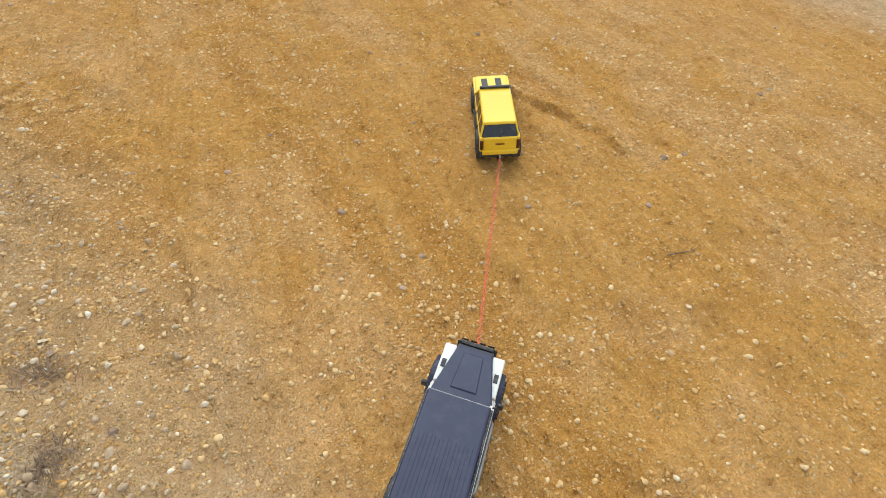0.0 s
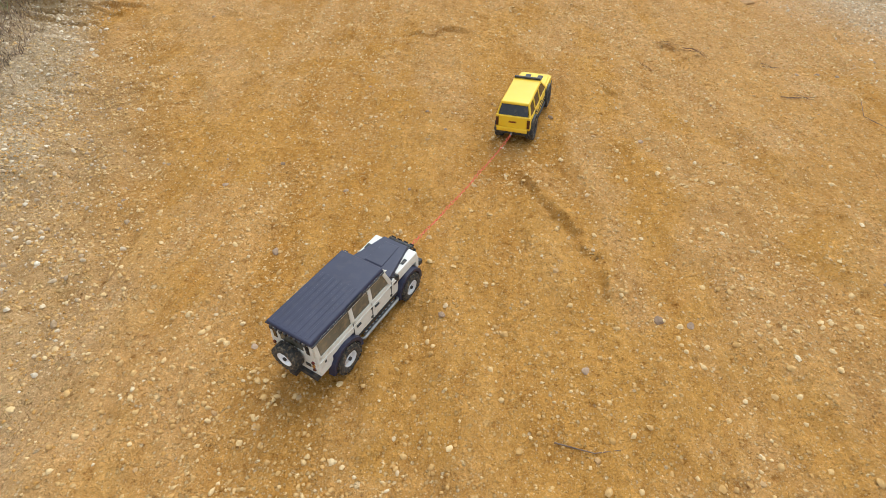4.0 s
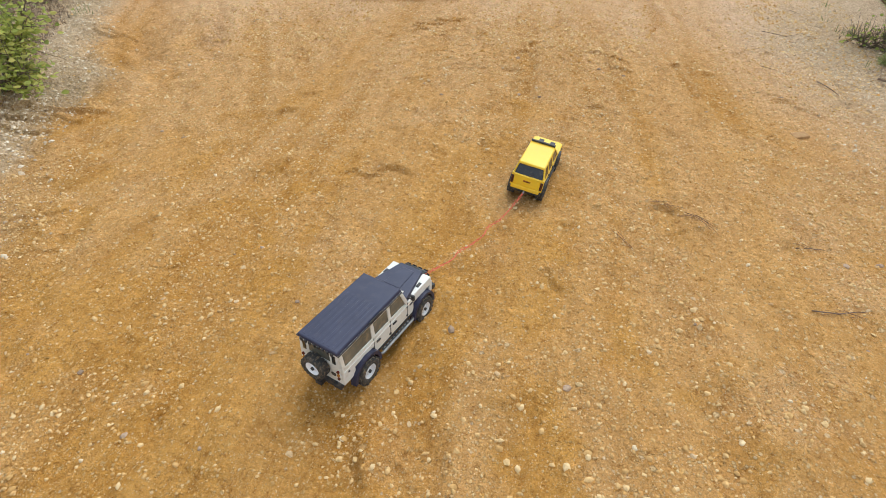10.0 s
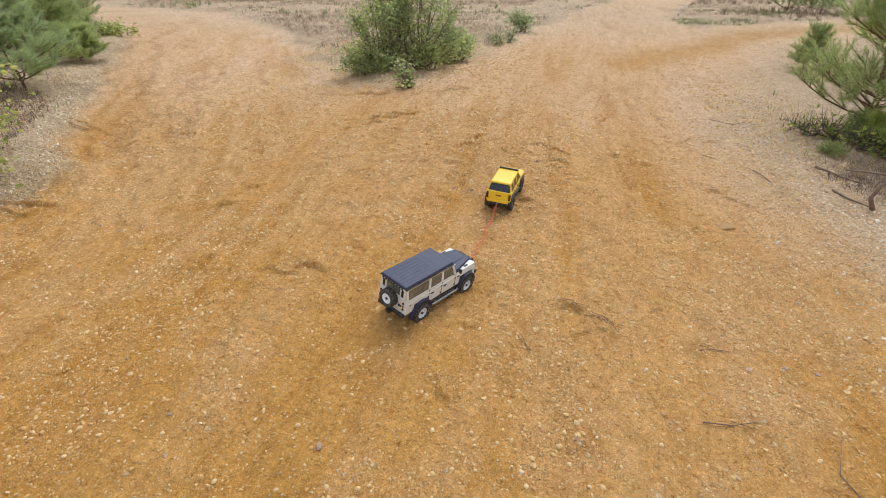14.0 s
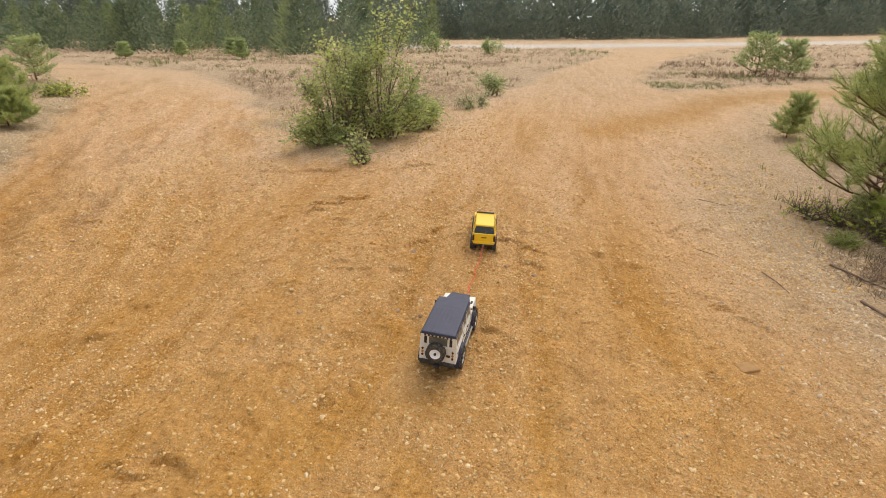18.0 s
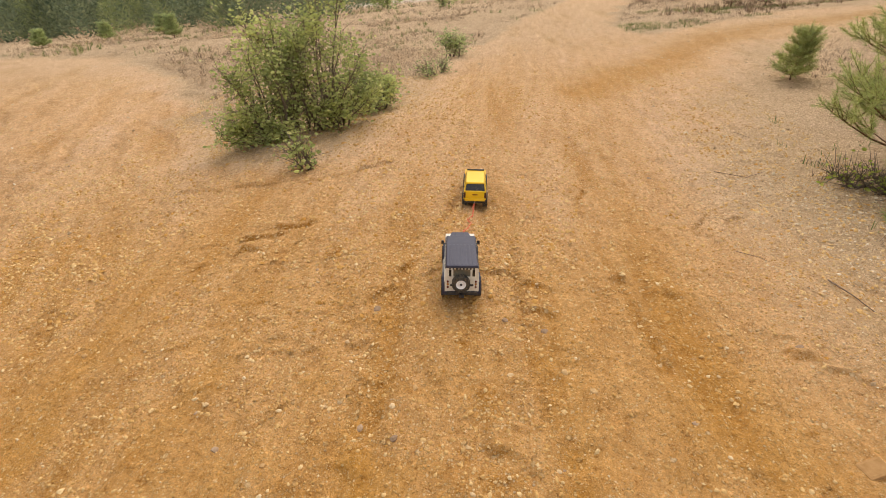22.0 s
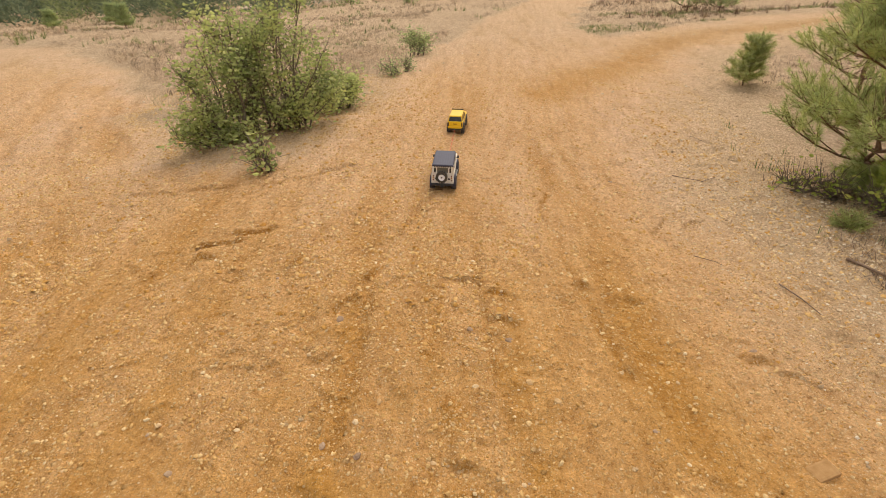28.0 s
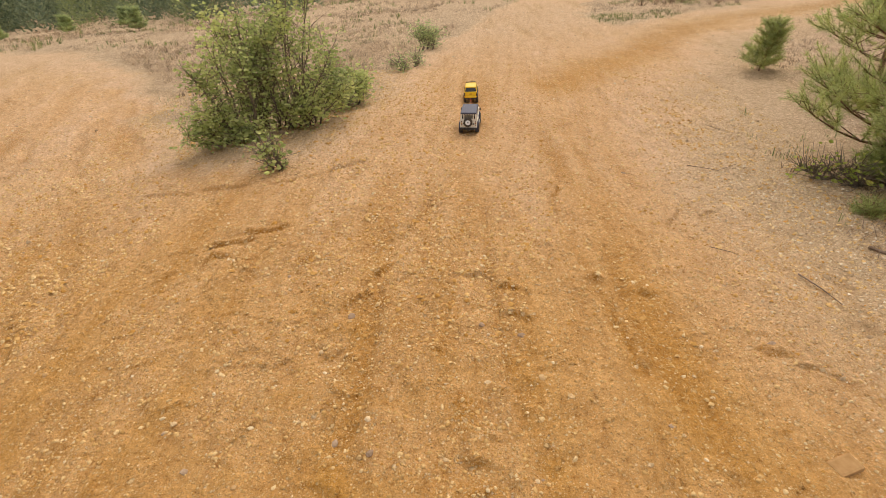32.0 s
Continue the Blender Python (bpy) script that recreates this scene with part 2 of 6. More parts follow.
LENS_CLEAR = surface("clear_lamp_lens", (0.5, 0.5, 0.5), (0.65, 0.65, 0.65), 30, 0.15)
ROPE = surface("red_cord", (0.66, 0.10, 0.05), (0.76, 0.16, 0.085), 60, 0.8, grain=0.3)
BARK = surface("pine_bark", (0.13, 0.065, 0.035), (0.24, 0.13, 0.075), 25, 0.9, grain=0.6)
GREYWOOD = surface("weathered_wood", (0.13, 0.075, 0.045), (0.24, 0.16, 0.105), 30, 0.9, grain=0.5)
TWIG = surface("twig_bark", (0.12, 0.09, 0.06), (0.20, 0.15, 0.10), 30, 0.85, grain=0.4)


def leaf_material(name, a, b_col, c_col, trans=0.25):
    m, n, l, b = nodes_of(name, 0.55, 0, 0.3)
    vec = n.new("ShaderNodeTexCoord").outputs["Object"]
    g = n.new("ShaderNodeNewGeometry")
    col = ramp(n, l, g.outputs["Random Per Island"], [(0.0, a), (0.55, b_col), (1.0, c_col)])
    t = tex(n, l, "ShaderNodeTexNoise", 2.2, vec, 3)
    k = ramp(n, l, t.outputs[0], [(0.3, (0.70, 0.74, 0.72)), (0.7, (1.25, 1.2, 1.05))])
    col = mix(n, l, 1.0, col, k, "MULTIPLY")
    l.new(col, b.inputs["Base Color"])
    tr = n.new("ShaderNodeBsdfTranslucent")
    l.new(col, tr.inputs[0])
    ms = n.new("ShaderNodeMixShader")
    ms.inputs[0].default_value = trans
    l.new(b.outputs[0], ms.inputs[1])
    l.new(tr.outputs[0], ms.inputs[2])
    l.new(ms.outputs[0], n["Material Output"].inputs[0])
    return m


LEAF = leaf_material("bush_leaf", (0.33, 0.385, 0.14), (0.47, 0.52, 0.20), (0.61, 0.62, 0.28), 0.58)
BRIGHT_LEAF = leaf_material("bright_leaf", (0.30, 0.35, 0.08), (0.45, 0.49, 0.12), (0.66, 0.62, 0.20), 0.55)
NEEDLE = leaf_material("pine_needle", (0.29, 0.345, 0.11), (0.43, 0.48, 0.17), (0.60, 0.61, 0.25), 0.48)
YOUNG_NEEDLE = leaf_material("young_needle", (0.34, 0.42, 0.08), (0.47, 0.54, 0.12), (0.66, 0.64, 0.18), 0.5)
BLUE_NEEDLE = leaf_material("blue_green_needle", (0.31, 0.385, 0.17), (0.46, 0.53, 0.24), (0.60, 0.65, 0.31), 0.5)
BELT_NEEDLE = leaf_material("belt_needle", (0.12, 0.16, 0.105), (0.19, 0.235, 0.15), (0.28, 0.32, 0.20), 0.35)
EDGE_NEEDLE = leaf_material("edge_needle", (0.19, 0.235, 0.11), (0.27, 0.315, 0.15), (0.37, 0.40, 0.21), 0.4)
# distance haze is put into the far wood's colour: lighter, greyer, bluer
HAZED_NEEDLE = leaf_material("hazed_far_needle", (0.165, 0.20, 0.17), (0.215, 0.255, 0.21), (0.28, 0.32, 0.255), 0.3)
DRY_GRASS = leaf_material("dry_grass", (0.27, 0.185, 0.12), (0.40, 0.285, 0.19), (0.52, 0.40, 0.28), 0.3)
GREEN_GRASS = leaf_material("green_grass", (0.14, 0.18, 0.06), (0.24, 0.27, 0.10), (0.40, 0.38, 0.19), 0.3)
HEATHER = leaf_material("brown_heather", (0.15, 0.095, 0.065), (0.25, 0.165, 0.11), (0.37, 0.265, 0.17), 0.25)

# ---- the lie of the land ----
HUMPS = [(-1.6, 0.6, -0.071), (-1.6, 2.6, -0.112), (-1.6, 4.6, -0.063), (-1.6, 6.6, 0.001), (0.2, 0.6, 0.02), (0.2, 2.6, 0.137), (0.2, 4.6, 0.106), (0.2, 6.6, 0.196), (2.0, 0.6, 0.02), (2.0, 2.6, -0.116), (2.0, 4.6, -0.003), (2.0, 6.6, -0.226)]
ISLAND = [(-0.85, 6.4), (-1.6, 6.65), (-2.3, 7.7), (-3.6, 9.7), (-5.4, 11.9), (-8.7, 14.9), (-12, 16.4), (-16, 17.2), (-60, 19), (-60, 60), (-6, 30.5), (2, 29.5), (4.3, 27.5), (2.9, 22), (1.2, 16.4), (0.25, 12.5), (-0.02, 10.9), (-0.28, 8.7), (-0.55, 7.5), (-0.7, 6.7)]
LEFT_BANK = [(-0.95, -3), (-1.2, 0.0), (-1.38, 0.5), (-1.55, 0.9), (-1.7, 1.3), (-1.9, 1.9), (-2.15, 2.7), (-2.8, 3.8), (-3.6, 4.9), (-4.6, 6.2), (-5.5, 7.3), (-6.6, 8.7), (-8.5, 11.2), (-13.3, 15.0), (-60, 16.5), (-60, -25), (-0.9, -25)]
RIGHT_BANK = [(3.2, 2.4), (2.95, 3.6), (2.8, 4.4), (2.75, 5.3), (2.75, 6.0), (2.9, 6.8), (3.3, 8.0), (3.9, 9.7), (4.7, 11.2), (5.5, 12.0), (6.9, 13.2), (8.2, 14.3), (30, 19), (70, 19), (70, -25), (4.0, -25)]
RIGHT_MEADOW = [(3.4, 13.0), (3.15, 14.2), (3.35, 16.3), (4.7, 21), (6.6, 26), (10, 32), (18, 38), (40, 58), (70, 75), (70, 22), (30, 21), (8.2, 15.55), (6.9, 15.2), (5.4, 14.25), (4.4, 13.7), (3.8, 13.2)]
RIGHT_LANE = [(1.9, 9.2), (2.25, 9.56), (2.68, 10.08), (3.17, 10.68), (3.77, 11.51), (4.45, 12.44), (5.33, 13.2), (6.23, 13.63), (8.5, 14.5)]
WOOD_FLOOR = [(-80, 26), (-12, 27), (-7, 38), (2, 41), (14, 46.5), (33, 66), (120, 150), (120, 400), (-200, 400), (-200, 26)]
SCUFFS = [(-0.75, 4.78, -0.67, 4.9), (-0.56, 5.13, -0.31, 5.17), (-0.44, 5.24, -0.16, 5.29), (2.06, 5.52, 2.25, 5.8), (-0.59, 5.09, -0.5, 5.15), (-0.54, 4.95, -0.41, 5.03), (0.01, 4.86, 0.08, 5.03), (0.31, 4.5, 0.43, 4.67), (0.39, 4.74, 0.51, 4.89), (0.85, 4.84, 1.01, 4.79), (0.98, 4.68, 1.14, 4.71), (1.01, 4.51, 1.16, 4.5), (0.71, 4.27, 0.81, 4.25), (1.65, 4.76, 1.75, 4.73), (2.06, 4.35, 2.15, 4.31), (2.29, 5.65, 2.48, 5.79), (1.41, 5.8, 1.51, 6.14), (1.45, 4.86, 1.53, 4.8), (0.14, 4.14, 0.18, 4.21), (0.3, 4.24, 0.37, 4.25), (0.88, 3.8, 0.96, 3.74), (2.14, 4.3, 2.27, 4.23), (-1.46, 5.91, -1.1, 5.91), (-1.05, 5.92, -0.64, 5.98), (-0.6, 5.98, -0.18, 6.05), (-0.15, 6.07, 0.1, 6.34)]
SCUFFS_NEAR = [(-0.59, 2.7, -0.58, 2.89), (-0.27, 2.77, -0.06, 2.73), (-0.09, 2.8, 0.09, 2.76), (-0.93, 3.37, -0.83, 3.45), (-0.89, 3.65, -0.82, 3.76), (-3.55, 4.9, -3.0, 4.69), (-3.59, 4.84, -3.2, 4.7), (-2.47, 4.68, -2.34, 4.72), (-1.38, 4.49, -1.31, 4.56), (1.15, 2.77, 1.26, 2.73), (0.71, 2.22, 0.8, 2.13), (0.29, 1.42, 0.40, 1.26), (0.40, 1.26, 0.49, 1.10), (0.49, 1.10, 0.54, 0.96), (0.54, 0.96, 0.55, 0.81)]

# tyre lines across the loose sand
TYRE_LINES = [
    [(0.47, 3.67), (0.49, 3.88), (0.49, 4.33), (0.45, 4.84), (0.55, 5.34), (0.74, 6.06), (0.79, 6.37)],
    [(0.78, 3.67), (0.8, 4.07), (0.83, 4.5), (0.82, 5.05), (0.8, 6.02)],
    [(0.66, 3.93), (0.64, 4.21), (0.63, 4.38)],
    [(1.49, 4.87), (1.43, 5.29), (1.41, 5.78), (1.6, 6.77), (1.99, 8.5)],
    [(1.1, 3.69), (1.04, 4.24), (0.98, 4.9), (0.94, 5.85)],
    [(-0.75, 4.76), (-0.58, 4.97), (-0.39, 5.03), (-0.18, 5.16)],
    [(2.38, 4.01), (2.25, 4.22), (2.1, 4.34)],
    [(1.55, 4.11), (1.51, 4.58), (1.46, 5.03)],
]

# small kicked-up ridges all over the track, mostly across the way
crng = random.Random(41)
CLODS = []
for _ in range(850):
    if crng.random() < 0.5:
        cx, cy = crng.gauss(0.35, 0.75), crng.gauss(4.5, 0.7)
    else:
        cx, cy = crng.uniform(-1.9, 2.4), crng.uniform(1.2, 8.5)
    ca, cl = crng.gauss(-0.1, 0.6), 0.03 + 0.13 * crng.random() ** 2
    CLODS.append((cx, cy, cx + cl * math.cos(ca), cy + cl * math.sin(ca)))

# eroded ledges along the left bank
LEDGES = []
LEDGES += [(-3.25, 3.1, -2.5, 3.24), (-3.1, 3.0, -2.4, 3.14), (-2.95, 3.19, -2.3, 3.32), (-2.9, 2.95, -2.3, 3.02), (-2.75, 3.08, -2.2, 3.2), (-2.65, 3.26, -2.15, 3.34)]
for _ in range(30):
    cy = crng.uniform(1.3, 2.7)
    cx = -1.15 - 0.28 * cy + crng.uniform(-0.6, 0.3)
    ca, cl = crng.gauss(0.25, 0.3), crng.uniform(0.12, 0.38)
    LEDGES.append((cx, cy, cx + cl * math.cos(ca), cy + cl * math.sin(ca)))


def value_noise(x, y, scale, seed):
    """Smooth noise in -1..1 on a lattice of 1/scale metres."""
    x, y = x * scale, y * scale
    xi, yi = np.floor(x).astype(np.int64), np.floor(y).astype(np.int64)
    fx, fy = x - xi, y - yi
    fx, fy = fx * fx * (3 - 2 * fx), fy * fy * (3 - 2 * fy)

    def lattice(a, b):
        h = (a * 374761393 + b * 668265263 + seed * 144665) & 0xFFFFFFFF
        h = ((h ^ (h >> 13)) * 1274126177) & 0xFFFFFFFF
        return ((h ^ (h >> 16)) & 0xFFFF) / 32767.5 - 1

    return (lattice(xi, yi) * (1 - fx) + lattice(xi + 1, yi) * fx) * (1 - fy) + (lattice(xi, yi + 1) * (1 - fx) + lattice(xi + 1, yi + 1) * fx) * fy


def inside(x, y, poly):
    """Metres inside a polygon (negative outside)."""
    d = np.full(x.shape, 1e9)
    s = np.zeros(x.shape, bool)
    for (ax, ay), (bx, by) in zip(poly, poly[1:] + poly[:1]):
        ux, uy = bx - ax, by - ay
        k = np.clip(((x - ax) * ux + (y - ay) * uy) / (ux * ux + uy * uy), 0, 1)
        d = np.minimum(d, np.hypot(x - ax - k * ux, y - ay - k * uy))
        s ^= ((ay > y) != (by > y)) & (x < ax + (y - ay) / (uy if uy else 1e-9) * ux)
    return np.where(s, d, -d)


def smooth(v, a, b):
    k = np.clip((v - a) / (b - a), 0, 1)
    return k * k * (3 - 2 * k)


def gravelly(x, y):
    """Share of loose pale gravel on the track: long streaks and islands, 0 to 1."""
    a = np.where(x < -1.0, 0.5, 0.05)
    u, v = x * np.cos(a) + y * np.sin(a), -x * np.sin(a) + y * np.cos(a)
    return smooth(value_noise(u * 2.6, v * 0.7, 1.0, 71) + 0.6 * value_noise(x, y, 5.0, 72) + 0.4 * value_noise(x, y, 13.0, 73), -0.05, 0.75)


def land(x, y):
    """Height, and the shares of plants, gravel, damp with painted ridge shade, and pale sand, at places."""
    x, y = np.atleast_1d(np.asarray(x, float)), np.atleast_1d(np.asarray(y, float))
    z = np.zeros(x.shape)
    for hx, hy, hz in HUMPS:
        z += hz * np.exp(-((x - hx) ** 2 + (y - hy) ** 2) / 4.5)
    wob = 0.25 * value_noise(x, y, 1.3, 3) + 0.12 * value_noise(x, y, 4.0, 4)
    isl, lef, rig, mea, woo = (inside(x, y, p) + wob * f for p, f in ((ISLAND, 0.8), (LEFT_BANK, 0.6), (RIGHT_BANK, 0.8), (RIGHT_MEADOW, 1.5), (WOOD_FLOOR, 2)))
    veg = np.maximum.reduce([smooth(isl, 0.0, 0.3), smooth(lef, 0.3, 1.0), smooth(rig, 0.2, 1.2), smooth(mea, -0.1, 0.35), smooth(woo, -0.5, 1)])
    gravel = np.maximum.reduce([0.55 * smooth(lef, -0.7, -0.05) * smooth(-y, -3.2, -1.6), smooth(lef, -0.25, 0.15) * (1 - smooth(lef, 0.5, 1.3)), 0.6 * smooth(rig, -0.7, 0.2) * (1 - smooth(rig, 0.4, 1.4)), 0.5 * smooth(isl, -0.4, 0.1) * (1 - smooth(isl, 0.1, 0.7))])
    far_road = np.exp(-(((y - 31.0 - 0.36 * (x + 4) - 0.004 * np.clip(x, 0, 60) ** 2) / 2.2) ** 2)) * (x > -9)
    # the stone tint also grows with distance, so the far ground is greyer
    gravel = np.maximum.reduce([gravel, far_road, 0.38 * smooth(y, 8.0, 15.0), 0.6 * smooth(y, 23.0, 31.0)])
    veg = veg * (1 - far_road)
    z += 0.05 * smooth(lef, -0.05, 0.35) + 0.05 * smooth(isl, -0.1, 0.8) + 0.03 * smooth(mea, -0.1, 0.8) - 0.02 * smooth(rig, -0.4, 0.4)
    z += (0.012 + 0.05 * veg) * value_noise(x, y, 0.7, 5)
    # wheel-worn streaks along the tracks, lumps and footmarks
    a = np.where(x < -1.0, 0.5, 0.05)
    u, v = x * np.cos(a) + y * np.sin(a), -x * np.sin(a) + y * np.cos(a)
    road = 1 - veg
    streak = value_noise(u * 3.2, v * 0.45, 1.0, 6) + 0.6 * value_noise(u * 9, v * 0.9, 1.0, 7)
    z += 0.012 * road * streak
    lump = value_noise(x, y, 9.0, 8)
    drawn = value_noise(u * 12, v * 5, 1.0, 18)
    z += (0.006 * lump + 0.009 * drawn) * (1 + 0.6 * gravel) * (0.7 + 0.5 * road) + 0.028 * np.exp(-((lef / 0.35) ** 2)) * value_noise(x, y, 5.0, 14) + 0.010 * value_noise(u * 24, v * 10, 1.0, 9) * road + 0.0035 * np.abs(value_noise(x, y, 37.0, 19)) * road
    damp_shade = 0.4 * smooth(-streak, 0.3, 1.1) * road
    near = smooth(-y, -4.5, -0.5)
    # paler with distance, by the right bank and round the island's rim
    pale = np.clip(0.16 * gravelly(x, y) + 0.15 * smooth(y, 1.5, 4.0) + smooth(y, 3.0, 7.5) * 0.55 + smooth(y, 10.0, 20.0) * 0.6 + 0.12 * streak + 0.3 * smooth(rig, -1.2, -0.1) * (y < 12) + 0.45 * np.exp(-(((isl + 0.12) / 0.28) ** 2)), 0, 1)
    # wheel ruts with tread marks: up the middle, round the island, and along the left bank
    away, bank = -isl, -lef
    for line, v0, width, deep, zone in [(x - 0.09 * y - x0 - 0.07 * np.sin(y * f + p), y, 0.045, 0.008, smooth(y, 2.2, 3.6)) for x0, f, p in ((-0.62, 0.9, 0.3), (-0.42, 0.8, 1.0), (-0.05, 1.1, 2.2), (0.18, 0.7, 4.0), (0.40, 0.9, 5.2), (0.62, 0.8, 0.9), (0.92, 1.0, 3.1), (1.22, 0.7, 1.7))] + [(away - d0 - 0.05 * np.sin(x * 1.3 + d0 * 5), x - y, 0.06, 0.016, smooth(-x, 0.4, 1.6) * smooth(y, 4.2, 5.5)) for d0 in (0.5, 0.85, 1.4, 1.7, 2.3, 2.7)] + [(bank - d0, y - x, w0, h0, smooth(y, 3.2, 4.4)) for d0, w0, h0 in ((0.55, 0.13, 0.03), (1.0, 0.10, 0.022))]:
        hit = np.abs(line) < 4 * width
        c, s = line[hit] / width, v0[hit]
        soft = zone[hit] * road[hit] * np.clip(0.45 + 0.9 * value_noise(s, s * 0 + 3.3, 0.8, 15), 0, 1)
        z[hit] += soft * deep * (0.7 * np.exp(-((np.abs(c) - 1.5) ** 2) * 3) - np.exp(-(c**2)) * (1 + 0.8 * np.sin(s * 5.2 / width)))
        # tread troughs darkened in the colour, since soft light hardly shades them
        damp_shade[hit] = np.maximum(damp_shade[hit], soft * (0.28 + 0.28 * np.sin(s * 5.2 / width)) * np.exp(-((c + 0.5) ** 2)))
    for n, line in enumerate(TYRE_LINES):
        lx, ly = [p[0] for p in line], [p[1] for p in line]
        box = (x > min(lx) - 0.4) & (x < max(lx) + 0.4) & (y > min(ly) - 0.3) & (y < max(ly) + 0.3)
        bx, by = x[box], y[box]
        d, run = np.full(bx.shape, 9.0), np.zeros(bx.shape)
        gone = 0.0
        for (ax, ay), (ex, ey) in zip(line, line[1:]):
            L = math.hypot(ex - ax, ey - ay)
            k = np.clip(((bx - ax) * (ex - ax) + (by - ay) * (ey - ay)) / L**2, 0, 1)
            q = np.hypot(bx - ax - k * (ex - ax), by - ay - k * (ey - ay))
            run = np.where(q < d, gone + k * L, run)
            d = np.minimum(d, q)
            gone += L
        d = d + 0.012 * value_noise(bx, by, 14.0, 60 + n)
        soft = np.clip(0.55 + 0.9 * value_noise(run, run * 0 + n, 1.7, 61), 0.1, 1) * smooth(run, 0, 0.15) * (1 - smooth(run, gone - 0.15, gone))
        z[box] += soft * (0.008 * np.exp(-(((d - 0.055) / 0.02) ** 2)) - (0.013 + 0.004 * np.sin(run * 150)) * np.exp(-((d / 0.03) ** 2)))
        # the groove's bottom is darker
        damp_shade[box] = np.maximum(damp_shade[box], soft * 0.6 * np.exp(-((d / 0.032) ** 2)))
    MARKS = len(SCUFFS + SCUFFS_NEAR) + 6
    FAINT = range(len(SCUFFS) - 4, len(SCUFFS + SCUFFS_NEAR))
    for k, (ax, ay, bx, by) in enumerate(SCUFFS + SCUFFS_NEAR + LEDGES + CLODS):
        ux, uy = bx - ax, by - ay
        L = math.hypot(ux, uy)
        w = (0.011 + 0.006 * (k % 3)) * (1.0 if k < MARKS else 0.45)
        box = (np.abs(x - (ax + bx) / 2) < L + 0.3) & (np.abs(y - (ay + by) / 2) < L + 0.3)
        px, py = x[box] - ax, y[box] - ay
        s = (px * ux + py * uy) / L
        c = (px * -uy + py * ux) / L + 0.4 * w * np.sin(s / L * 3.0 + k) + 0.02 * value_noise(x[box], y[box], 18, 20 + k) + 0.009 * value_noise(x[box], y[box], 45, 21 + k)
        e = smooth(s, -0.05, 0.06) * (1 - smooth(s, L - 0.06, L + 0.05))
        # a pushed-up lip: steep and freshly broken towards the mark, running out softly behind
        lip = (c - 0.7 * w) / np.where(c < 0.7 * w, 0.5 * w, 2.4 * w)
        z[box] += (0.021 if k < MARKS else 0.013) * (w / 0.02) ** 0.5 * e * (np.exp(-(lip**2)) - 0.3 * np.exp(-(((c + 0.6 * w) / (0.9 * w)) ** 2)))
        # the steep side's shade and fresh damp sand, both put into the colour
        damp_shade[box] = np.maximum(damp_shade[box], e * (0.6 if k >= MARKS or k in FAINT else 0.95) * np.exp(-(((c - 0.1 * w) / (0.6 * w)) ** 2)))
    for mx, my, mr in ((0.62, 4.36, 0.12), (0.83, 3.97, 0.12), (-2.55, 3.12, 0.2), (-2.8, 3.1, 0.2), (-2.3, 3.2, 0.18), (-3.05, 3.05, 0.2), (0.05, 4.95, 0.1), (0.45, 4.6, 0.13), (0.9, 3.65, 0.12), (0.3, 1.5, 0.2), (-1.9, 1.2, 0.15), (-1.8, 2.6, 0.18), (-1.75, 2.1, 0.18), (-1.5, 0.2, 0.12), (-1.45, 0.0, 0.12), (-1.36, 0.8, 0.11), (-1.3, 0.4, 0.09), (-1.42, 0.95, 0.08)):
        damp_shade = np.maximum(damp_shade, 0.75 * np.exp(-((x - mx) ** 2 + (y - my) ** 2) / mr**2) * (0.6 + 0.6 * lump))
    damp_shade = np.clip(damp_shade + 0.06 * near * (0.5 + 0.5 * value_noise(x, y, 2.0, 11)), 0, 1)
    # the worn lane that turns off to the right in front of the meadow
    turn = np.full(x.shape, 9.0)
    for (ax, ay), (bx, by) in zip(RIGHT_LANE, RIGHT_LANE[1:]):
        k = np.clip(((x - ax) * (bx - ax) + (y - ay) * (by - ay)) / ((bx - ax) ** 2 + (by - ay) ** 2), 0, 1)
        turn = np.minimum(turn, np.hypot(x - ax - k * (bx - ax), y - ay - k * (by - ay)))
    turn = turn + 0.12 * value_noise(x, y, 2.2, 91)
    lane_mark = np.exp(-((turn / 0.42) ** 2)) * road
    z -= 0.02 * lane_mark
    damp_shade = np.maximum(damp_shade, lane_mark * (0.42 + 0.2 * value_noise(x, y, 3.5, 92)))
    pale = pale * (1 - 0.5 * lane_mark)
    gravel = gravel * (1 - 0.85 * smooth(woo, -0.5, 1) * (1 - far_road))
    left = smooth(-x, 0.7, 2.2) * smooth(y, 1.5, 4.0)
    lane = (x - 0.09 * y) * (1 - left) + 1.0 * inside(x, y, ISLAND) * left
    run = y * (1 - left) + (y - x) * left
    return z, np.clip(veg, 0, 1), np.clip(gravel, 0, 1), damp_shade, pale, lane, run, np.clip(1.3 * far_road, 0, 1)


def part(name, bm, material, parent=None, label=""):
    me = bpy.data.meshes.new(name)
    bm.normal_update()
    bm.to_mesh(me)
    bm.free()
    me.materials.append(material)
    ob = new(name, me)
    if parent:
        ob.parent = parent
    if label:
        ob["label"] = label
    return ob


def raw(name, verts, faces, material, parent=None, label=""):
    me = bpy.data.meshes.new(name)
    me.from_pydata([tuple(v) for v in verts] if not isinstance(verts, np.ndarray) else verts.tolist(), [], faces if not isinstance(faces, np.ndarray) else faces.tolist())
    me.materials.append(material)
    ob = new(name, me)
    if parent:
        ob.parent = parent
    if label:
        ob["label"] = label
    return ob


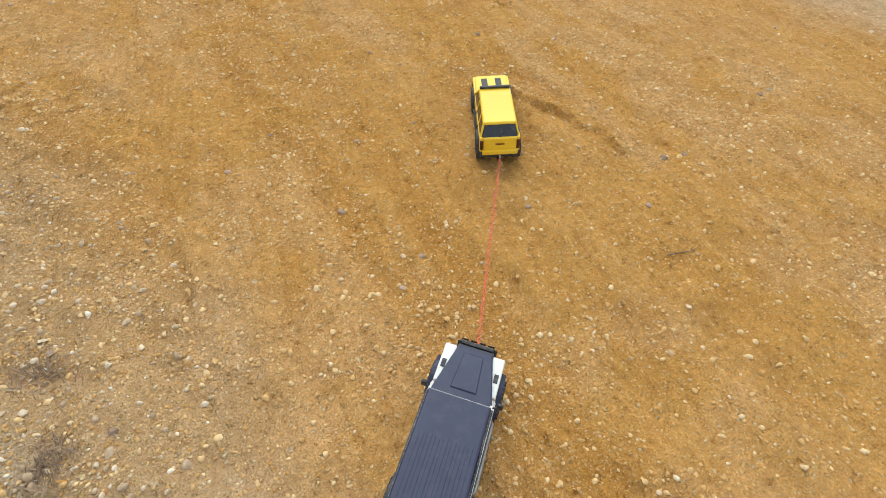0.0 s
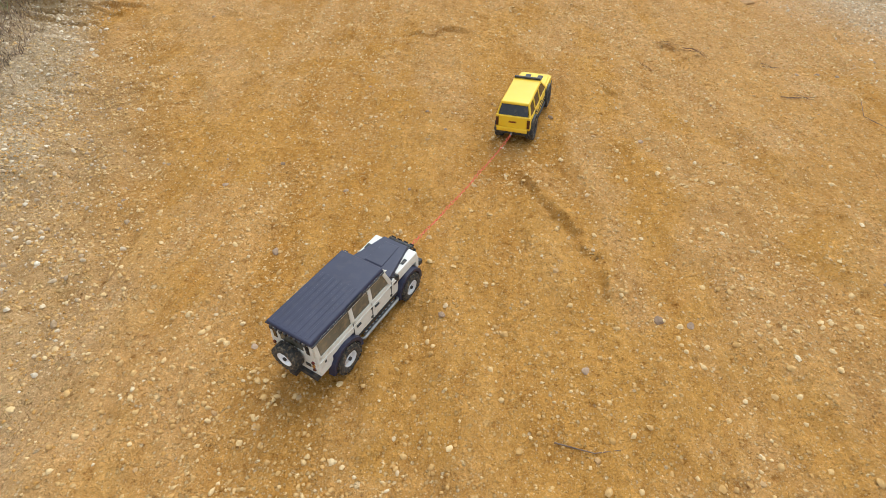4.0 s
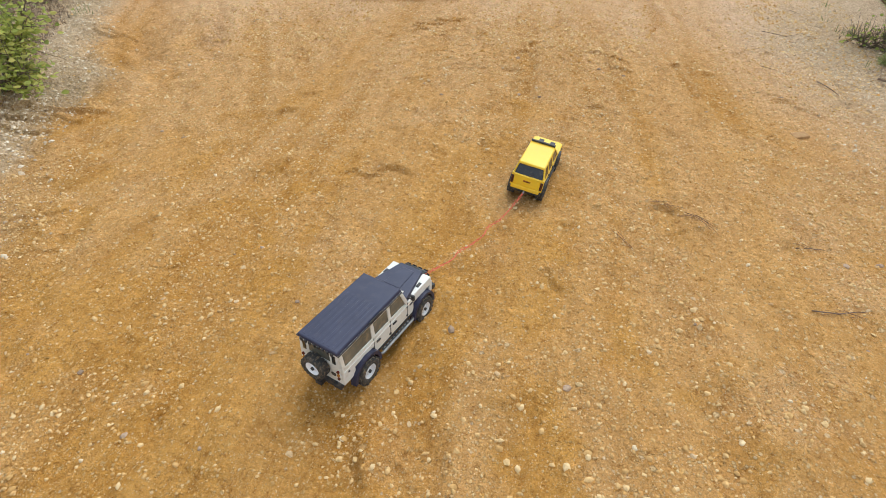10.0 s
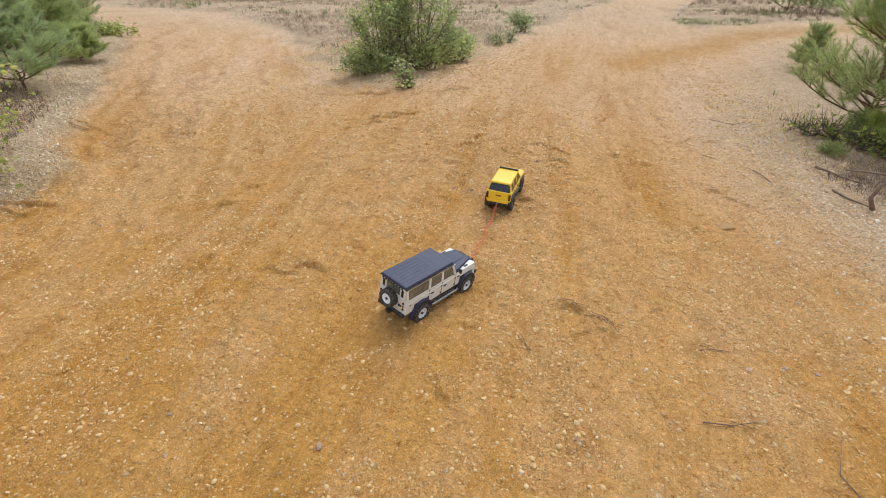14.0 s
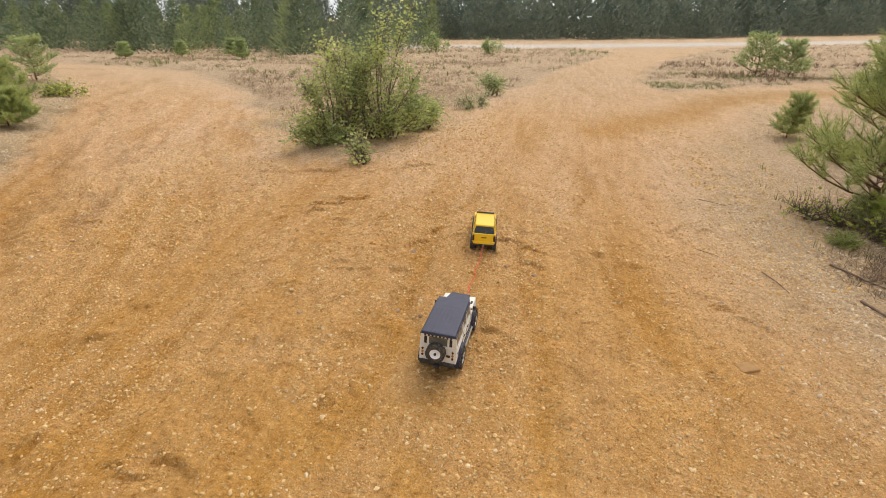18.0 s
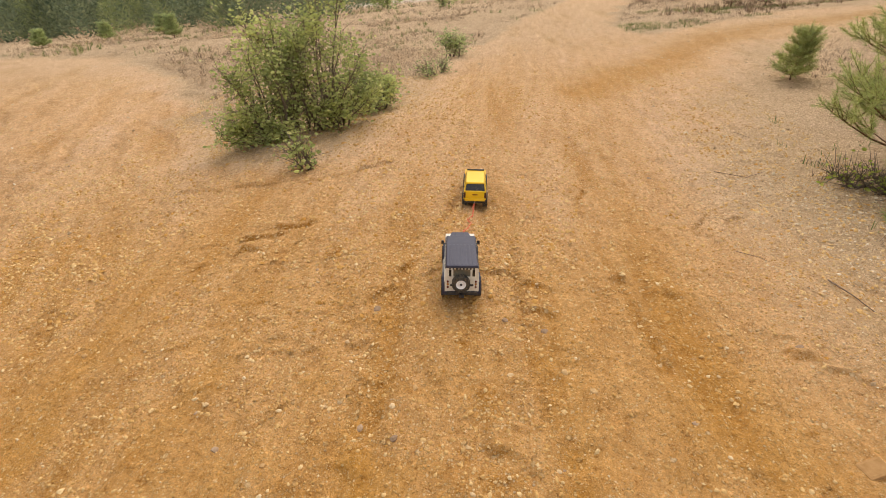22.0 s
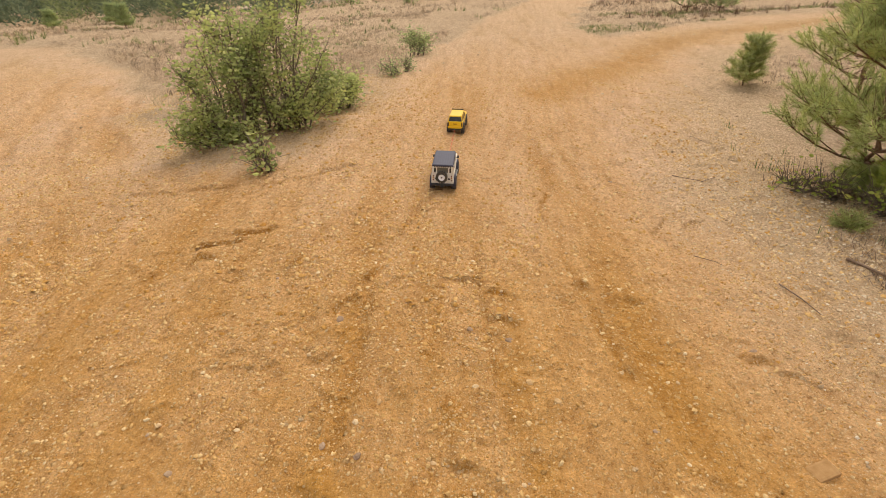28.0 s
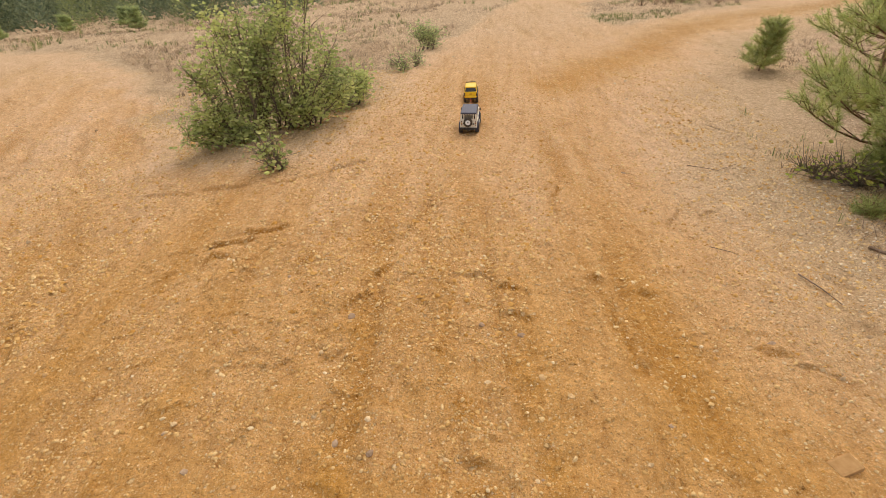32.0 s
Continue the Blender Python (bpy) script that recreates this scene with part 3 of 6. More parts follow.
# ---- ground: one sheet out to the horizon ----
def spaced(knots):
    """Places from the first knot to the last; each knot is a place and the step there, eased between."""
    at, step = [k[0] for k in knots], [k[1] for k in knots]
    out = [at[0]]
    while out[-1] < at[-1]:
        out.append(out[-1] + float(np.interp(out[-1], at, step)))
    return np.array(out)


gx = spaced([(-900, 160), (-60, 12), (-14, 0.9), (-7.5, 0.075), (-3.2, 0.035), (-1.6, 0.0148), (2.6, 0.0148), (3.8, 0.045), (6, 0.12), (14, 0.7), (60, 9), (900, 160)])
gy = spaced([(-300, 80), (-20, 5), (-2, 0.3), (-0.3, 0.0148), (5.4, 0.0148), (8, 0.04), (13, 0.09), (24, 0.25), (45, 1.0), (120, 9), (1500, 200)])
X, Y = np.meshgrid(gx, gy)
Z, VEG, GRAVEL, DAMP_SHADE, PALE, LANE, RUN, ROAD = land(X.ravel(), Y.ravel())
gme = bpy.data.meshes.new("ground")
nx, ny = len(gx), len(gy)
idx = np.arange(nx * ny).reshape(ny, nx)
quads = np.stack([idx[:-1, :-1], idx[:-1, 1:], idx[1:, 1:], idx[1:, :-1]], -1).reshape(-1, 4)
gme.vertices.add(nx * ny)
gme.vertices.foreach_set("co", np.stack([X.ravel(), Y.ravel(), Z], -1).ravel())
gme.loops.add(quads.size)
gme.loops.foreach_set("vertex_index", quads.ravel())
gme.polygons.add(len(quads))
gme.polygons.foreach_set("loop_start", np.arange(0, quads.size, 4))
gme.polygons.foreach_set("loop_total", np.full(len(quads), 4))
gme.update(calc_edges=True)
gme.polygons.foreach_set("use_smooth", np.ones(len(quads), bool))
ZG = Z.reshape(ny, nx)


def on_sheet(x, y, grid=None):
    """The sheet's height (or another of its shares) at places, between its points."""
    g = ZG if grid is None else grid.reshape(ny, nx)
    x, y = np.atleast_1d(np.asarray(x, float)), np.atleast_1d(np.asarray(y, float))
    i, j = np.clip(np.searchsorted(gx, x) - 1, 0, nx - 2), np.clip(np.searchsorted(gy, y) - 1, 0, ny - 2)
    u, v = (x - gx[i]) / (gx[i + 1] - gx[i]), (y - gy[j]) / (gy[j + 1] - gy[j])
    return (g[j, i] * (1 - u) + g[j, i + 1] * u) * (1 - v) + (g[j + 1, i] * (1 - u) + g[j + 1, i + 1] * u) * v


def ground_z(x, y):
    return float(on_sheet(x, y)[0])


for key, val in (("veg", VEG), ("gravel", GRAVEL), ("damp_shade", DAMP_SHADE), ("pale", PALE), ("lane", LANE), ("run", RUN), ("road", ROAD)):
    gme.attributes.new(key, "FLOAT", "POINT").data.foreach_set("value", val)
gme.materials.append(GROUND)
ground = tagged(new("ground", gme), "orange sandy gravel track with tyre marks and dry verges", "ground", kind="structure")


# ---- mesh helpers ----
def hexa(bm, p, bevel=0.0, seg=2):
    """A block from eight corners: four below, four above, each counter-clockwise."""
    v = [bm.verts.new(q) for q in p]
    f = [bm.faces.new([v[i] for i in c]) for c in ((3, 2, 1, 0), (4, 5, 6, 7), (0, 1, 5, 4), (1, 2, 6, 5), (2, 3, 7, 6), (3, 0, 4, 7))]
    if bevel:
        edges = list({e for face in f for e in face.edges})
        bmesh.ops.bevel(bm, geom=edges, offset=bevel, segments=seg, profile=0.6, affect="EDGES", clamp_overlap=True)


def block(bm, x0, x1, y0, y1, z0, z1, bevel=0.0, top=(0, 0, 0, 0), seg=2):
    """A box; top: how far its upper face is drawn in at x0, x1, y0, y1."""
    a, b, c, d = top
    hexa(bm, [(x0, y0, z0), (x1, y0, z0), (x1, y1, z0), (x0, y1, z0), (x0 + a, y0 + c, z1), (x1 - b, y0 + c, z1), (x1 - b, y1 - d, z1), (x0 + a, y1 - d, z1)], bevel, seg)


def boxed(*a, **k):
    bm = bmesh.new()
    block(bm, *a, **k)
    return bm


def tube(bm, pts, radii, n=8):
    """A tapered tube along points."""
    rings = []
    for i, p in enumerate(pts):
        p = Vector(p)
        d = (Vector(pts[min(i + 1, len(pts) - 1)]) - Vector(pts[max(i - 1, 0)])).normalized()
        a = d.orthogonal().normalized()
        b = d.cross(a)
        rings.append([bm.verts.new(p + radii[i] * (a * math.cos(k * 2 * math.pi / n) + b * math.sin(k * 2 * math.pi / n))) for k in range(n)])
    for r, s in zip(rings, rings[1:]):
        for k in range(n):
            bm.faces.new((r[k], r[(k + 1) % n], s[(k + 1) % n], s[k])).smooth = True
    bm.faces.new(rings[0][::-1])
    bm.faces.new(rings[-1])


def lathe(bm, profile, n=28):
    """A ring round the x axis from (x, radius) pairs, closed."""
    rings = [[bm.verts.new((x, r * math.cos(k * 2 * math.pi / n), r * math.sin(k * 2 * math.pi / n))) for k in range(n)] for x, r in profile]
    for r, s in zip(rings, rings[1:]):
        for k in range(n):
            bm.faces.new((r[k], s[k], s[(k + 1) % n], r[(k + 1) % n])).smooth = True


def wheel(parent, name, x, y, z, r, w, rim_mat, side, rim_r=0.026):
    """A knobbly tyre with a dished rim, its outer face towards side; turns about x."""
    tyre_bm = bmesh.new()
    h = w / 2
    lathe(tyre_bm, [(-h * 0.75, rim_r), (-h, rim_r + 0.004), (-h, r * 0.86), (-h * 0.7, r * 0.955), (h * 0.7, r * 0.955), (h, r * 0.86), (h, rim_r + 0.004), (h * 0.75, rim_r), (-h * 0.75, rim_r)], 32)
    for k in range(20):
        for row, (x0, x1) in enumerate(((-h * 0.98, -h * 0.42), (-h * 0.3, h * 0.3), (h * 0.42, h * 0.98))):
            a = (k + (0.5 if row == 1 else 0)) * 2 * math.pi / 20
            tmp = bmesh.new()
            block(tmp, x0, x1, -0.0042, 0.0042, r * 0.93, r)
            bmesh.ops.rotate(tmp, verts=tmp.verts, cent=(0, 0, 0), matrix=Matrix.Rotation(a, 3, "X"))
            off = len(tyre_bm.verts)
            vs = [tyre_bm.verts.new(v.co) for v in tmp.verts]
            tmp.verts.index_update()
            for f in tmp.faces:
                tyre_bm.faces.new([vs[v.index] for v in f.verts])
            tmp.free()
    tyre = part(name, tyre_bm, RUBBER, parent)
    rim_bm = bmesh.new()
    s = side
    lathe(rim_bm, [(s * h * 0.8, rim_r * 1.02), (s * h * 0.92, rim_r), (s * h * 0.86, rim_r * 0.88), (s * h * 0.45, rim_r * 0.8), (s * h * 0.4, rim_r * 0.42), (s * h * 0.62, rim_r * 0.36), (s * h * 0.66, 0.0005)], 28)
    lathe(rim_bm, [(-s * h * 0.7, rim_r), (-s * h * 0.6, 0.0005)], 20)
    for k in range(5):
        a = k * 2 * math.pi / 5
        block(rim_bm, *sorted((s * h * 0.42, s * h * 0.52)), rim_r * 0.58 * math.cos(a) - 0.002, rim_r * 0.58 * math.cos(a) + 0.002, rim_r * 0.58 * math.sin(a) - 0.002, rim_r * 0.58 * math.sin(a) + 0.002)
    part("rim", rim_bm, rim_mat, tyre, "" if rim_mat is PLASTIC else "white dished steel rim")
    hub = bmesh.new()
    lathe(hub, [(s * h * 0.6, 0.0055), (s * h * 0.95, 0.005), (s * h * 0.97, 0.0005)], 12)
    part("hub_cap", hub, PLASTIC, tyre)
    tyre.matrix_basis = pose(x, y, z)
    return tyre


def arch(bm, x0, x1, yc, zc, r0, r1, a0, a1, n=10):
    """A wheel-arch flare: part of a thick ring in the y-z plane between x0 and x1."""
    rows = []
    for k in range(n + 1):
        a = radians(a0 + (a1 - a0) * k / n)
        c, s = math.cos(a), math.sin(a)
        rows.append([bm.verts.new((x, yc + r * c, zc + r * s)) for x, r in ((x0, r0), (x1, r0), (x1, r1), (x0, r1 + 0.002))])
    for p, q in zip(rows, rows[1:]):
        for i in range(4):
            bm.faces.new((p[i], p[(i + 1) % 4], q[(i + 1) % 4], q[i]))
    bm.faces.new(rows[0][::-1])
    bm.faces.new(rows[-1])


def pane(parent, name, corners, depth, material, label=""):
    """A window pane: four corners counter-clockwise from outside, with thickness inwards."""
    bm = bmesh.new()
    c = [Vector(p) for p in corners]
    nrm = (c[1] - c[0]).cross(c[3] - c[0]).normalized() * depth
    hexa(bm, [p - nrm for p in c] + c, 0.0006, 1)
    return part(name, bm, material, parent, label)


def turned(bm, m):
    bmesh.ops.transform(bm, matrix=m, verts=bm.verts)
    return bm


# ---- the long cream estate model ----
def cream_truck():
    car = tagged(new("rc_truck"), "cream-white model off-road estate with black ribbed roof, dusty tyres", "model car")
    # tub: lower body with the wheel openings cut out between blocks
    w = 0.081
    bm = bmesh.new()
    block(bm, -w, w, -0.105, 0.1, 0.062, 0.131, 0.002)
    block(bm, -w, w, -0.246, -0.196, 0.072, 0.131, 0.002)
    block(bm, -w, w, -0.198, -0.103, 0.102, 0.131, 0.002)
    block(bm, -0.055, 0.055, -0.2, -0.1, 0.06, 0.104)
    part("body", bm, CREAM, car)
    bm = bmesh.new()
    block(bm, -0.05, 0.05, -0.22, 0.2, 0.042, 0.064, 0.003)
    for y in (-0.152, 0.15):
        tube(bm, [(-0.075, y, 0.045), (0.075, y, 0.045)], [0.007, 0.007])
        block(bm, -0.02, 0.02, y - 0.014, y + 0.014, 0.032, 0.06, 0.004)
    part("chassis", bm, PLASTIC, car)
    # wings and bonnet
    for s in (-1, 1):
        bm = bmesh.new()
        xs = sorted((s * w, s * 0.046))
        block(bm, *xs, 0.1, 0.212, 0.106, 0.138, 0.004, top=(0.002, 0.002, 0, 0.006))
        block(bm, *sorted((s * w, s * 0.05)), 0.196, 0.212, 0.075, 0.118, 0.003)
        wing = part("wing", bm, CREAM, car)
        part("wing_vent", boxed(s * 0.068 - 0.0055, s * 0.068 + 0.0055, 0.138, 0.16, 0.137, 0.1405, bevel=0.001), PLASTIC, wing)
        bm = bmesh.new()
        arch(bm, s * 0.074, s * 0.093, 0.15, 0.045, 0.052, 0.062, -5, 185)
        part("wheel_arch", bm, BLACK, car)
        bm = bmesh.new()
        arch(bm, s * 0.074, s * 0.093, -0.152, 0.045, 0.052, 0.062, -5, 185)
        part("wheel_arch", bm, BLACK, car)
    bm = bmesh.new()
    hexa(bm, [(-0.079, 0.066, 0.13), (0.079, 0.066, 0.13), (0.047, 0.208, 0.125), (-0.047, 0.208, 0.125), (-0.077, 0.066, 0.152), (0.077, 0.066, 0.152), (0.045, 0.205, 0.147), (-0.045, 0.205, 0.147)], 0.004)
    bonnet = part("bonnet", bm, BLACK, car, "dark blue-black bonnet with raised panel")
    bm = bmesh.new()
    hexa(bm, [(-0.034, 0.085, 0.150), (0.034, 0.085, 0.150), (0.026, 0.19, 0.146), (-0.026, 0.19, 0.146), (-0.031, 0.09, 0.1535), (0.031, 0.09, 0.1535), (0.024, 0.185, 0.1492), (-0.024, 0.185, 0.1492)], 0.001)
    part("bonnet_bulge", bm, BLACK, bonnet)
    # nose
    bm = boxed(-0.048, 0.048, 0.206, 0.216, 0.08, 0.134, bevel=0.002)
    grille = part("grille", bm, PLASTIC, car)
    for k in range(5):
        part("grille_bar", boxed(-0.028, 0.028, 0.2155, 0.219, 0.088 + k * 0.008, 0.091 + k * 0.008), PLASTIC, grille)
    for s in (-1, 1):
        bm = bmesh.new()
        tube(bm, [(s * 0.061, 0.206, 0.104), (s * 0.061, 0.216, 0.104)], [0.0125, 0.0115], 16)
        part("headlight", bm, LENS_CLEAR, car, "clear round headlight")
    bm = bmesh.new()
    block(bm, -0.078, 0.078, 0.222, 0.238, 0.066, 0.084, 0.003)
    block(bm, -0.03, 0.03, 0.236, 0.252, 0.068, 0.086, 0.002)
    front = part("front_bumper", bm, PLASTIC, car)
    bm = bmesh.new()
    for pts in (((-0.05, 0.235, 0.085), (-0.05, 0.236, 0.112), (-0.044, 0.232, 0.122), (0.044, 0.232, 0.122), (0.05, 0.236, 0.112), (0.05, 0.235, 0.085)), ((-0.05, 0.236, 0.104), (0.05, 0.236, 0.104))):
        tube(bm, pts, [0.0038] * len(pts), 8)
    part("bull_bar", bm, PLASTIC, front)
    lamp_bar = part("lamp_bar", boxed(-0.042, 0.042, 0.226, 0.2335, 0.116, 0.124, bevel=0.002), PLASTIC, front)
    for k in range(4):
        x = -0.033 + k * 0.022
        part("lamp_cell", boxed(x - 0.008, x + 0.008, 0.233, 0.235, 0.117, 0.123, bevel=0.0008), DARKGLASS, lamp_bar)
    # cabin: pillars, glass and dark inside
    wt = 0.0755
    z0, z1 = 0.130, 0.1965

    def at(x, z):
        return math.copysign(w - (w - wt) * (z - z0) / (z1 - z0), x)

    part("interior", boxed(-0.07, 0.07, -0.236, 0.06, 0.132, 0.15, bevel=0.003), PLASTIC, car)
    for y in (0.02, -0.075, -0.165):
        for s in (-1, 1):
            part("seat", boxed(s * 0.034 - 0.024, s * 0.034 + 0.024, y - 0.02, y - 0.006, 0.14, 0.185, bevel=0.004), PLASTIC, car)
    pillars = ((-0.246, -0.232, -0.246, -0.236), (-0.113, -0.098, -0.113, -0.100), (-0.032, -0.019, -0.032, -0.020), (0.058, 0.073, 0.031, 0.043))
    for s in (-1, 1):
        for a, b, c, d in pillars:
            bm = bmesh.new()
            xa, xb, xi = s * w, s * wt, s * 0.007
            p = [(xa - xi, a, z0), (xa, a, z0), (xa, b, z0), (xa - xi, b, z0), (xb - xi, c, z1), (xb, c, z1), (xb, d, z1), (xb - xi, d, z1)]
            if s < 0:
                p = [p[i] for i in (1, 0, 3, 2, 5, 4, 7, 6)]
            hexa(bm, p, 0.001, 1)
            part("pillar", bm, CREAM, car)
        for lo, hi in ((z0, z0 + 0.008), (z1 - 0.009, z1)):
            bm = bmesh.new()
            xa, xb, xi = at(s, lo), at(s, hi), s * 0.006
            p = [(xa - xi, -0.24, lo), (xa, -0.24, lo), (xa, 0.056, lo), (xa - xi, 0.056, lo), (xb - xi, -0.24, hi), (xb, -0.24, hi), (xb, 0.04, hi), (xb - xi, 0.04, hi)]
            if s < 0:
                p = [p[i] for i in (1, 0, 3, 2, 5, 4, 7, 6)]
            hexa(bm, p)
            part("window_rail", bm, CREAM, car)
        za, zb = z0 + 0.007, z1 - 0.008
        for a, b, c, d in ((-0.233, -0.112, -0.236, -0.112), (-0.099, -0.031, -0.1, -0.031), (-0.020, 0.058, -0.021, 0.037)):
            xa, xb = at(s, za) - s * 0.003, at(s, zb) - s * 0.003
            c4 = [(xa, a, za), (xa, b, za), (xb, d, zb), (xb, c, zb)]
            pane(car, "side_window", c4 if s > 0 else [c4[i] for i in (1, 0, 3, 2)], 0.002, GLASS, "smoked side window")
        # door seams, handles, hinges, step
        for y in (-0.108, -0.026, 0.066):
            part("door_seam", boxed(*sorted((s * (w - 0.0005), s * (w + 0.0008))), y - 0.0012, y + 0.0012, 0.07, 0.134), PLASTIC, car)
        part("belt_moulding", boxed(*sorted((s * (w - 0.001), s * (w + 0.002))), -0.244, 0.098, 0.121, 0.1245, bevel=0.0008), CREAM, car)
        for y in (-0.088, -0.006):
            part("door_handle", boxed(*sorted((s * (w - 0.0005), s * (w + 0.004))), y - 0.009, y + 0.009, 0.108, 0.113, bevel=0.0015), PLASTIC, car, "black door handle")
        for y in (0.062, -0.03):
            for z in (0.085, 0.12):
                part("hinge", boxed(*sorted((s * (w - 0.0005), s * (w + 0.003))), y - 0.004, y + 0.004, z - 0.003, z + 0.003, bevel=0.0008), PLASTIC, car)
        bm = bmesh.new()
        tube(bm, [(s * 0.084, -0.09, 0.053), (s * 0.09, -0.08, 0.051), (s * 0.09, 0.08, 0.051), (s * 0.084, 0.09, 0.053)], [0.0045] * 4, 8)
        for y in (-0.06, 0.0, 0.06):
            tube(bm, [(s * 0.088, y, 0.051), (s * 0.05, y, 0.053)], [0.003, 0.003], 6)
        step = part("side_step", bm, STEEL, car, "scuffed bare metal side tube")
        part("step_plate", boxed(*sorted((s * 0.079, s * 0.087)), -0.075, 0.075, 0.0545, 0.0565, bevel=0.0006), PLASTIC, step, "black tread plate")
        for k in range(9):
            part("step_rib", boxed(*sorted((s * 0.081, s * 0.0855)), -0.066 + k * 0.0155, -0.0585 + k * 0.0155, 0.0564, 0.0574), STEEL, step)
        part("sill_trim", boxed(*sorted((s * (w - 0.0005), s * (w + 0.0012))), -0.1, 0.095, 0.064, 0.073), PLASTIC, car)
        bm = bmesh.new()
        tube(bm, [(s * (w - 0.004), 0.072, 0.146), (s * (w + 0.012), 0.078, 0.15)], [0.002, 0.002], 6)
        block(bm, *sorted((s * (w + 0.006), s * (w + 0.02))), 0.074, 0.081, 0.142, 0.162, 0.002)
        part("mirror", bm, PLASTIC, car, "black door mirror")
        part("side_vent", boxed(*sorted((s * (w - 0.0005), s * (w + 0.0015))), 0.078, 0.094, 0.112, 0.122), PLASTIC, car)
        part("fuel_cap", boxed(*sorted((s * (w - 0.0005), s * (w + 0.0015))), -0.226, -0.219, 0.108, 0.115, bevel=0.0007), PLASTIC, car)
    pane(car, "windscreen", [(0.066, 0.0745, 0.14), (-0.066, 0.0745, 0.14), (-0.062, 0.041, 0.19), (0.062, 0.041, 0.19)], 0.002, GLASS)
    # tail: door, corner windows, lamps, spare wheel
    bm = bmesh.new()
    block(bm, -0.077, -0.04, -0.249, -0.243, 0.085, z1, 0.001, top=(0.008, 0, 0, 0))
    block(bm, 0.04, 0.077, -0.249, -0.243, 0.085, z1, 0.001, top=(0, 0.008, 0, 0))
    block(bm, -0.041, 0.041, -0.249, -0.243, 0.085, 0.15, 0.001)
    block(bm, -0.041, 0.041, -0.249, -0.243, 0.186, z1, 0.001)
    part("tail_panel", bm, CREAM, car)
    pane(car, "rear_window", [(-0.04, -0.2475, 0.15), (0.04, -0.2475, 0.15), (0.04, -0.2475, 0.186), (-0.04, -0.2475, 0.186)], 0.002, GLASS, "smoked rear window")
    for s in (-1, 1):
        part("corner_window", boxed(s * 0.055 - 0.006, s * 0.055 + 0.006, -0.2508, -0.2475, 0.152, 0.184, bevel=0.001), DARKGLASS, car)
        for z, mat in ((0.126, LENS_RED), (0.112, LENS_AMBER), (0.098, LENS_RED)):
            bm = bmesh.new()
            tube(bm, [(s * 0.066, -0.248, z), (s * 0.066, -0.253, z)], [0.0052, 0.0045], 12)
            part("tail_lamp", bm, mat, car, "dark red tail lamp" if mat is LENS_RED else "amber tail lamp")
        part("tail_plate", boxed(s * 0.047 - 0.008, s * 0.047 + 0.008, -0.2515, -0.248, 0.102, 0.112, bevel=0.001), PLASTIC, car)
    bm = bmesh.new()
    block(bm, -0.06, 0.06, -0.256, -0.245, 0.058, 0.074, 0.003)
    for s in (-1, 1):
        block(bm, *sorted((s * 0.045, s * 0.074)), -0.257, -0.24, 0.058, 0.074, 0.003)
    block(bm, -0.012, 0.012, -0.272, -0.25, 0.054, 0.07, 0.002)
    part("rear_bumper", bm, PLASTIC, car)
    spare = wheel(car, "spare_wheel", 0, 0, 0, 0.039, 0.028, SPARE_RIM, 1, 0.0215)
    spare.matrix_basis = pose(-0.004, -0.259, 0.126) @ Matrix.Rotation(radians(-90), 4, "Z")
    # roof with ribs, gutter and edge bar
    bm = bmesh.new()
    block(bm, -0.0765, 0.0765, -0.254, 0.046, 0.194, 0.207, 0.005, top=(0.004, 0.004, 0.002, 0.004), seg=3)
    roof = part("roof", bm, BLACK, car, "dark blue-black roof with lengthwise grooves")
    for k in range(7):
        x = -0.054 + k * 0.018
        part("roof_rib", boxed(x - 0.0058, x + 0.0058, -0.245, -0.045, 0.2065, 0.2077, bevel=0.0004, top=(0.0012, 0.0012, 0.002, 0.012)), BLACK, roof)
    # the front edge's highlight, made as a thin strip of pale metal
    part("roof_lip", boxed(-0.074, 0.074, 0.0445, 0.0472, 0.1945, 0.198, bevel=0.0008), STEEL, roof, "thin pale strip as the highlight along the roof front")
    for s in (-1, 1):
        part("gutter", boxed(*sorted((s * 0.0745, s * 0.079)), -0.252, 0.042, 0.1925, 0.1965, bevel=0.001), PLASTIC, roof)
    for k in range(8):
        x = -0.056 + k * 0.016
        part("roof_clip", boxed(x - 0.004, x + 0.004, -0.2575, -0.252, 0.19, 0.2, bevel=0.001), PLASTIC, roof)
    part("side_bar", boxed(0.0765, 0.079, -0.12, -0.055, 0.1985, 0.205, bevel=0.001), PLASTIC, roof, "scraped black bar along the roof edge")
    bm = bmesh.new()
    tube(bm, [(0, 0.246, 0.074), (0, 0.262, 0.07)], [0.004, 0.003], 8)
    part("tow_hook", bm, STEEL, car)
    # the body is a little slimmer and shorter than drawn above
    slim = Matrix.Diagonal((0.925, 0.97, 1, 1))
    for ob in car.children:
        if ob is not spare:
            for piece in (ob, *ob.children):
                piece.data.transform(slim)
    wheels = []
    for y in (0.1455, -0.1475):
        for s in (-1, 1):
            wheels.append(wheel(car, "wheel", s * 0.0745, y, 0.0445, 0.0455, 0.034, RIM, s, 0.0235))
    return car, wheels


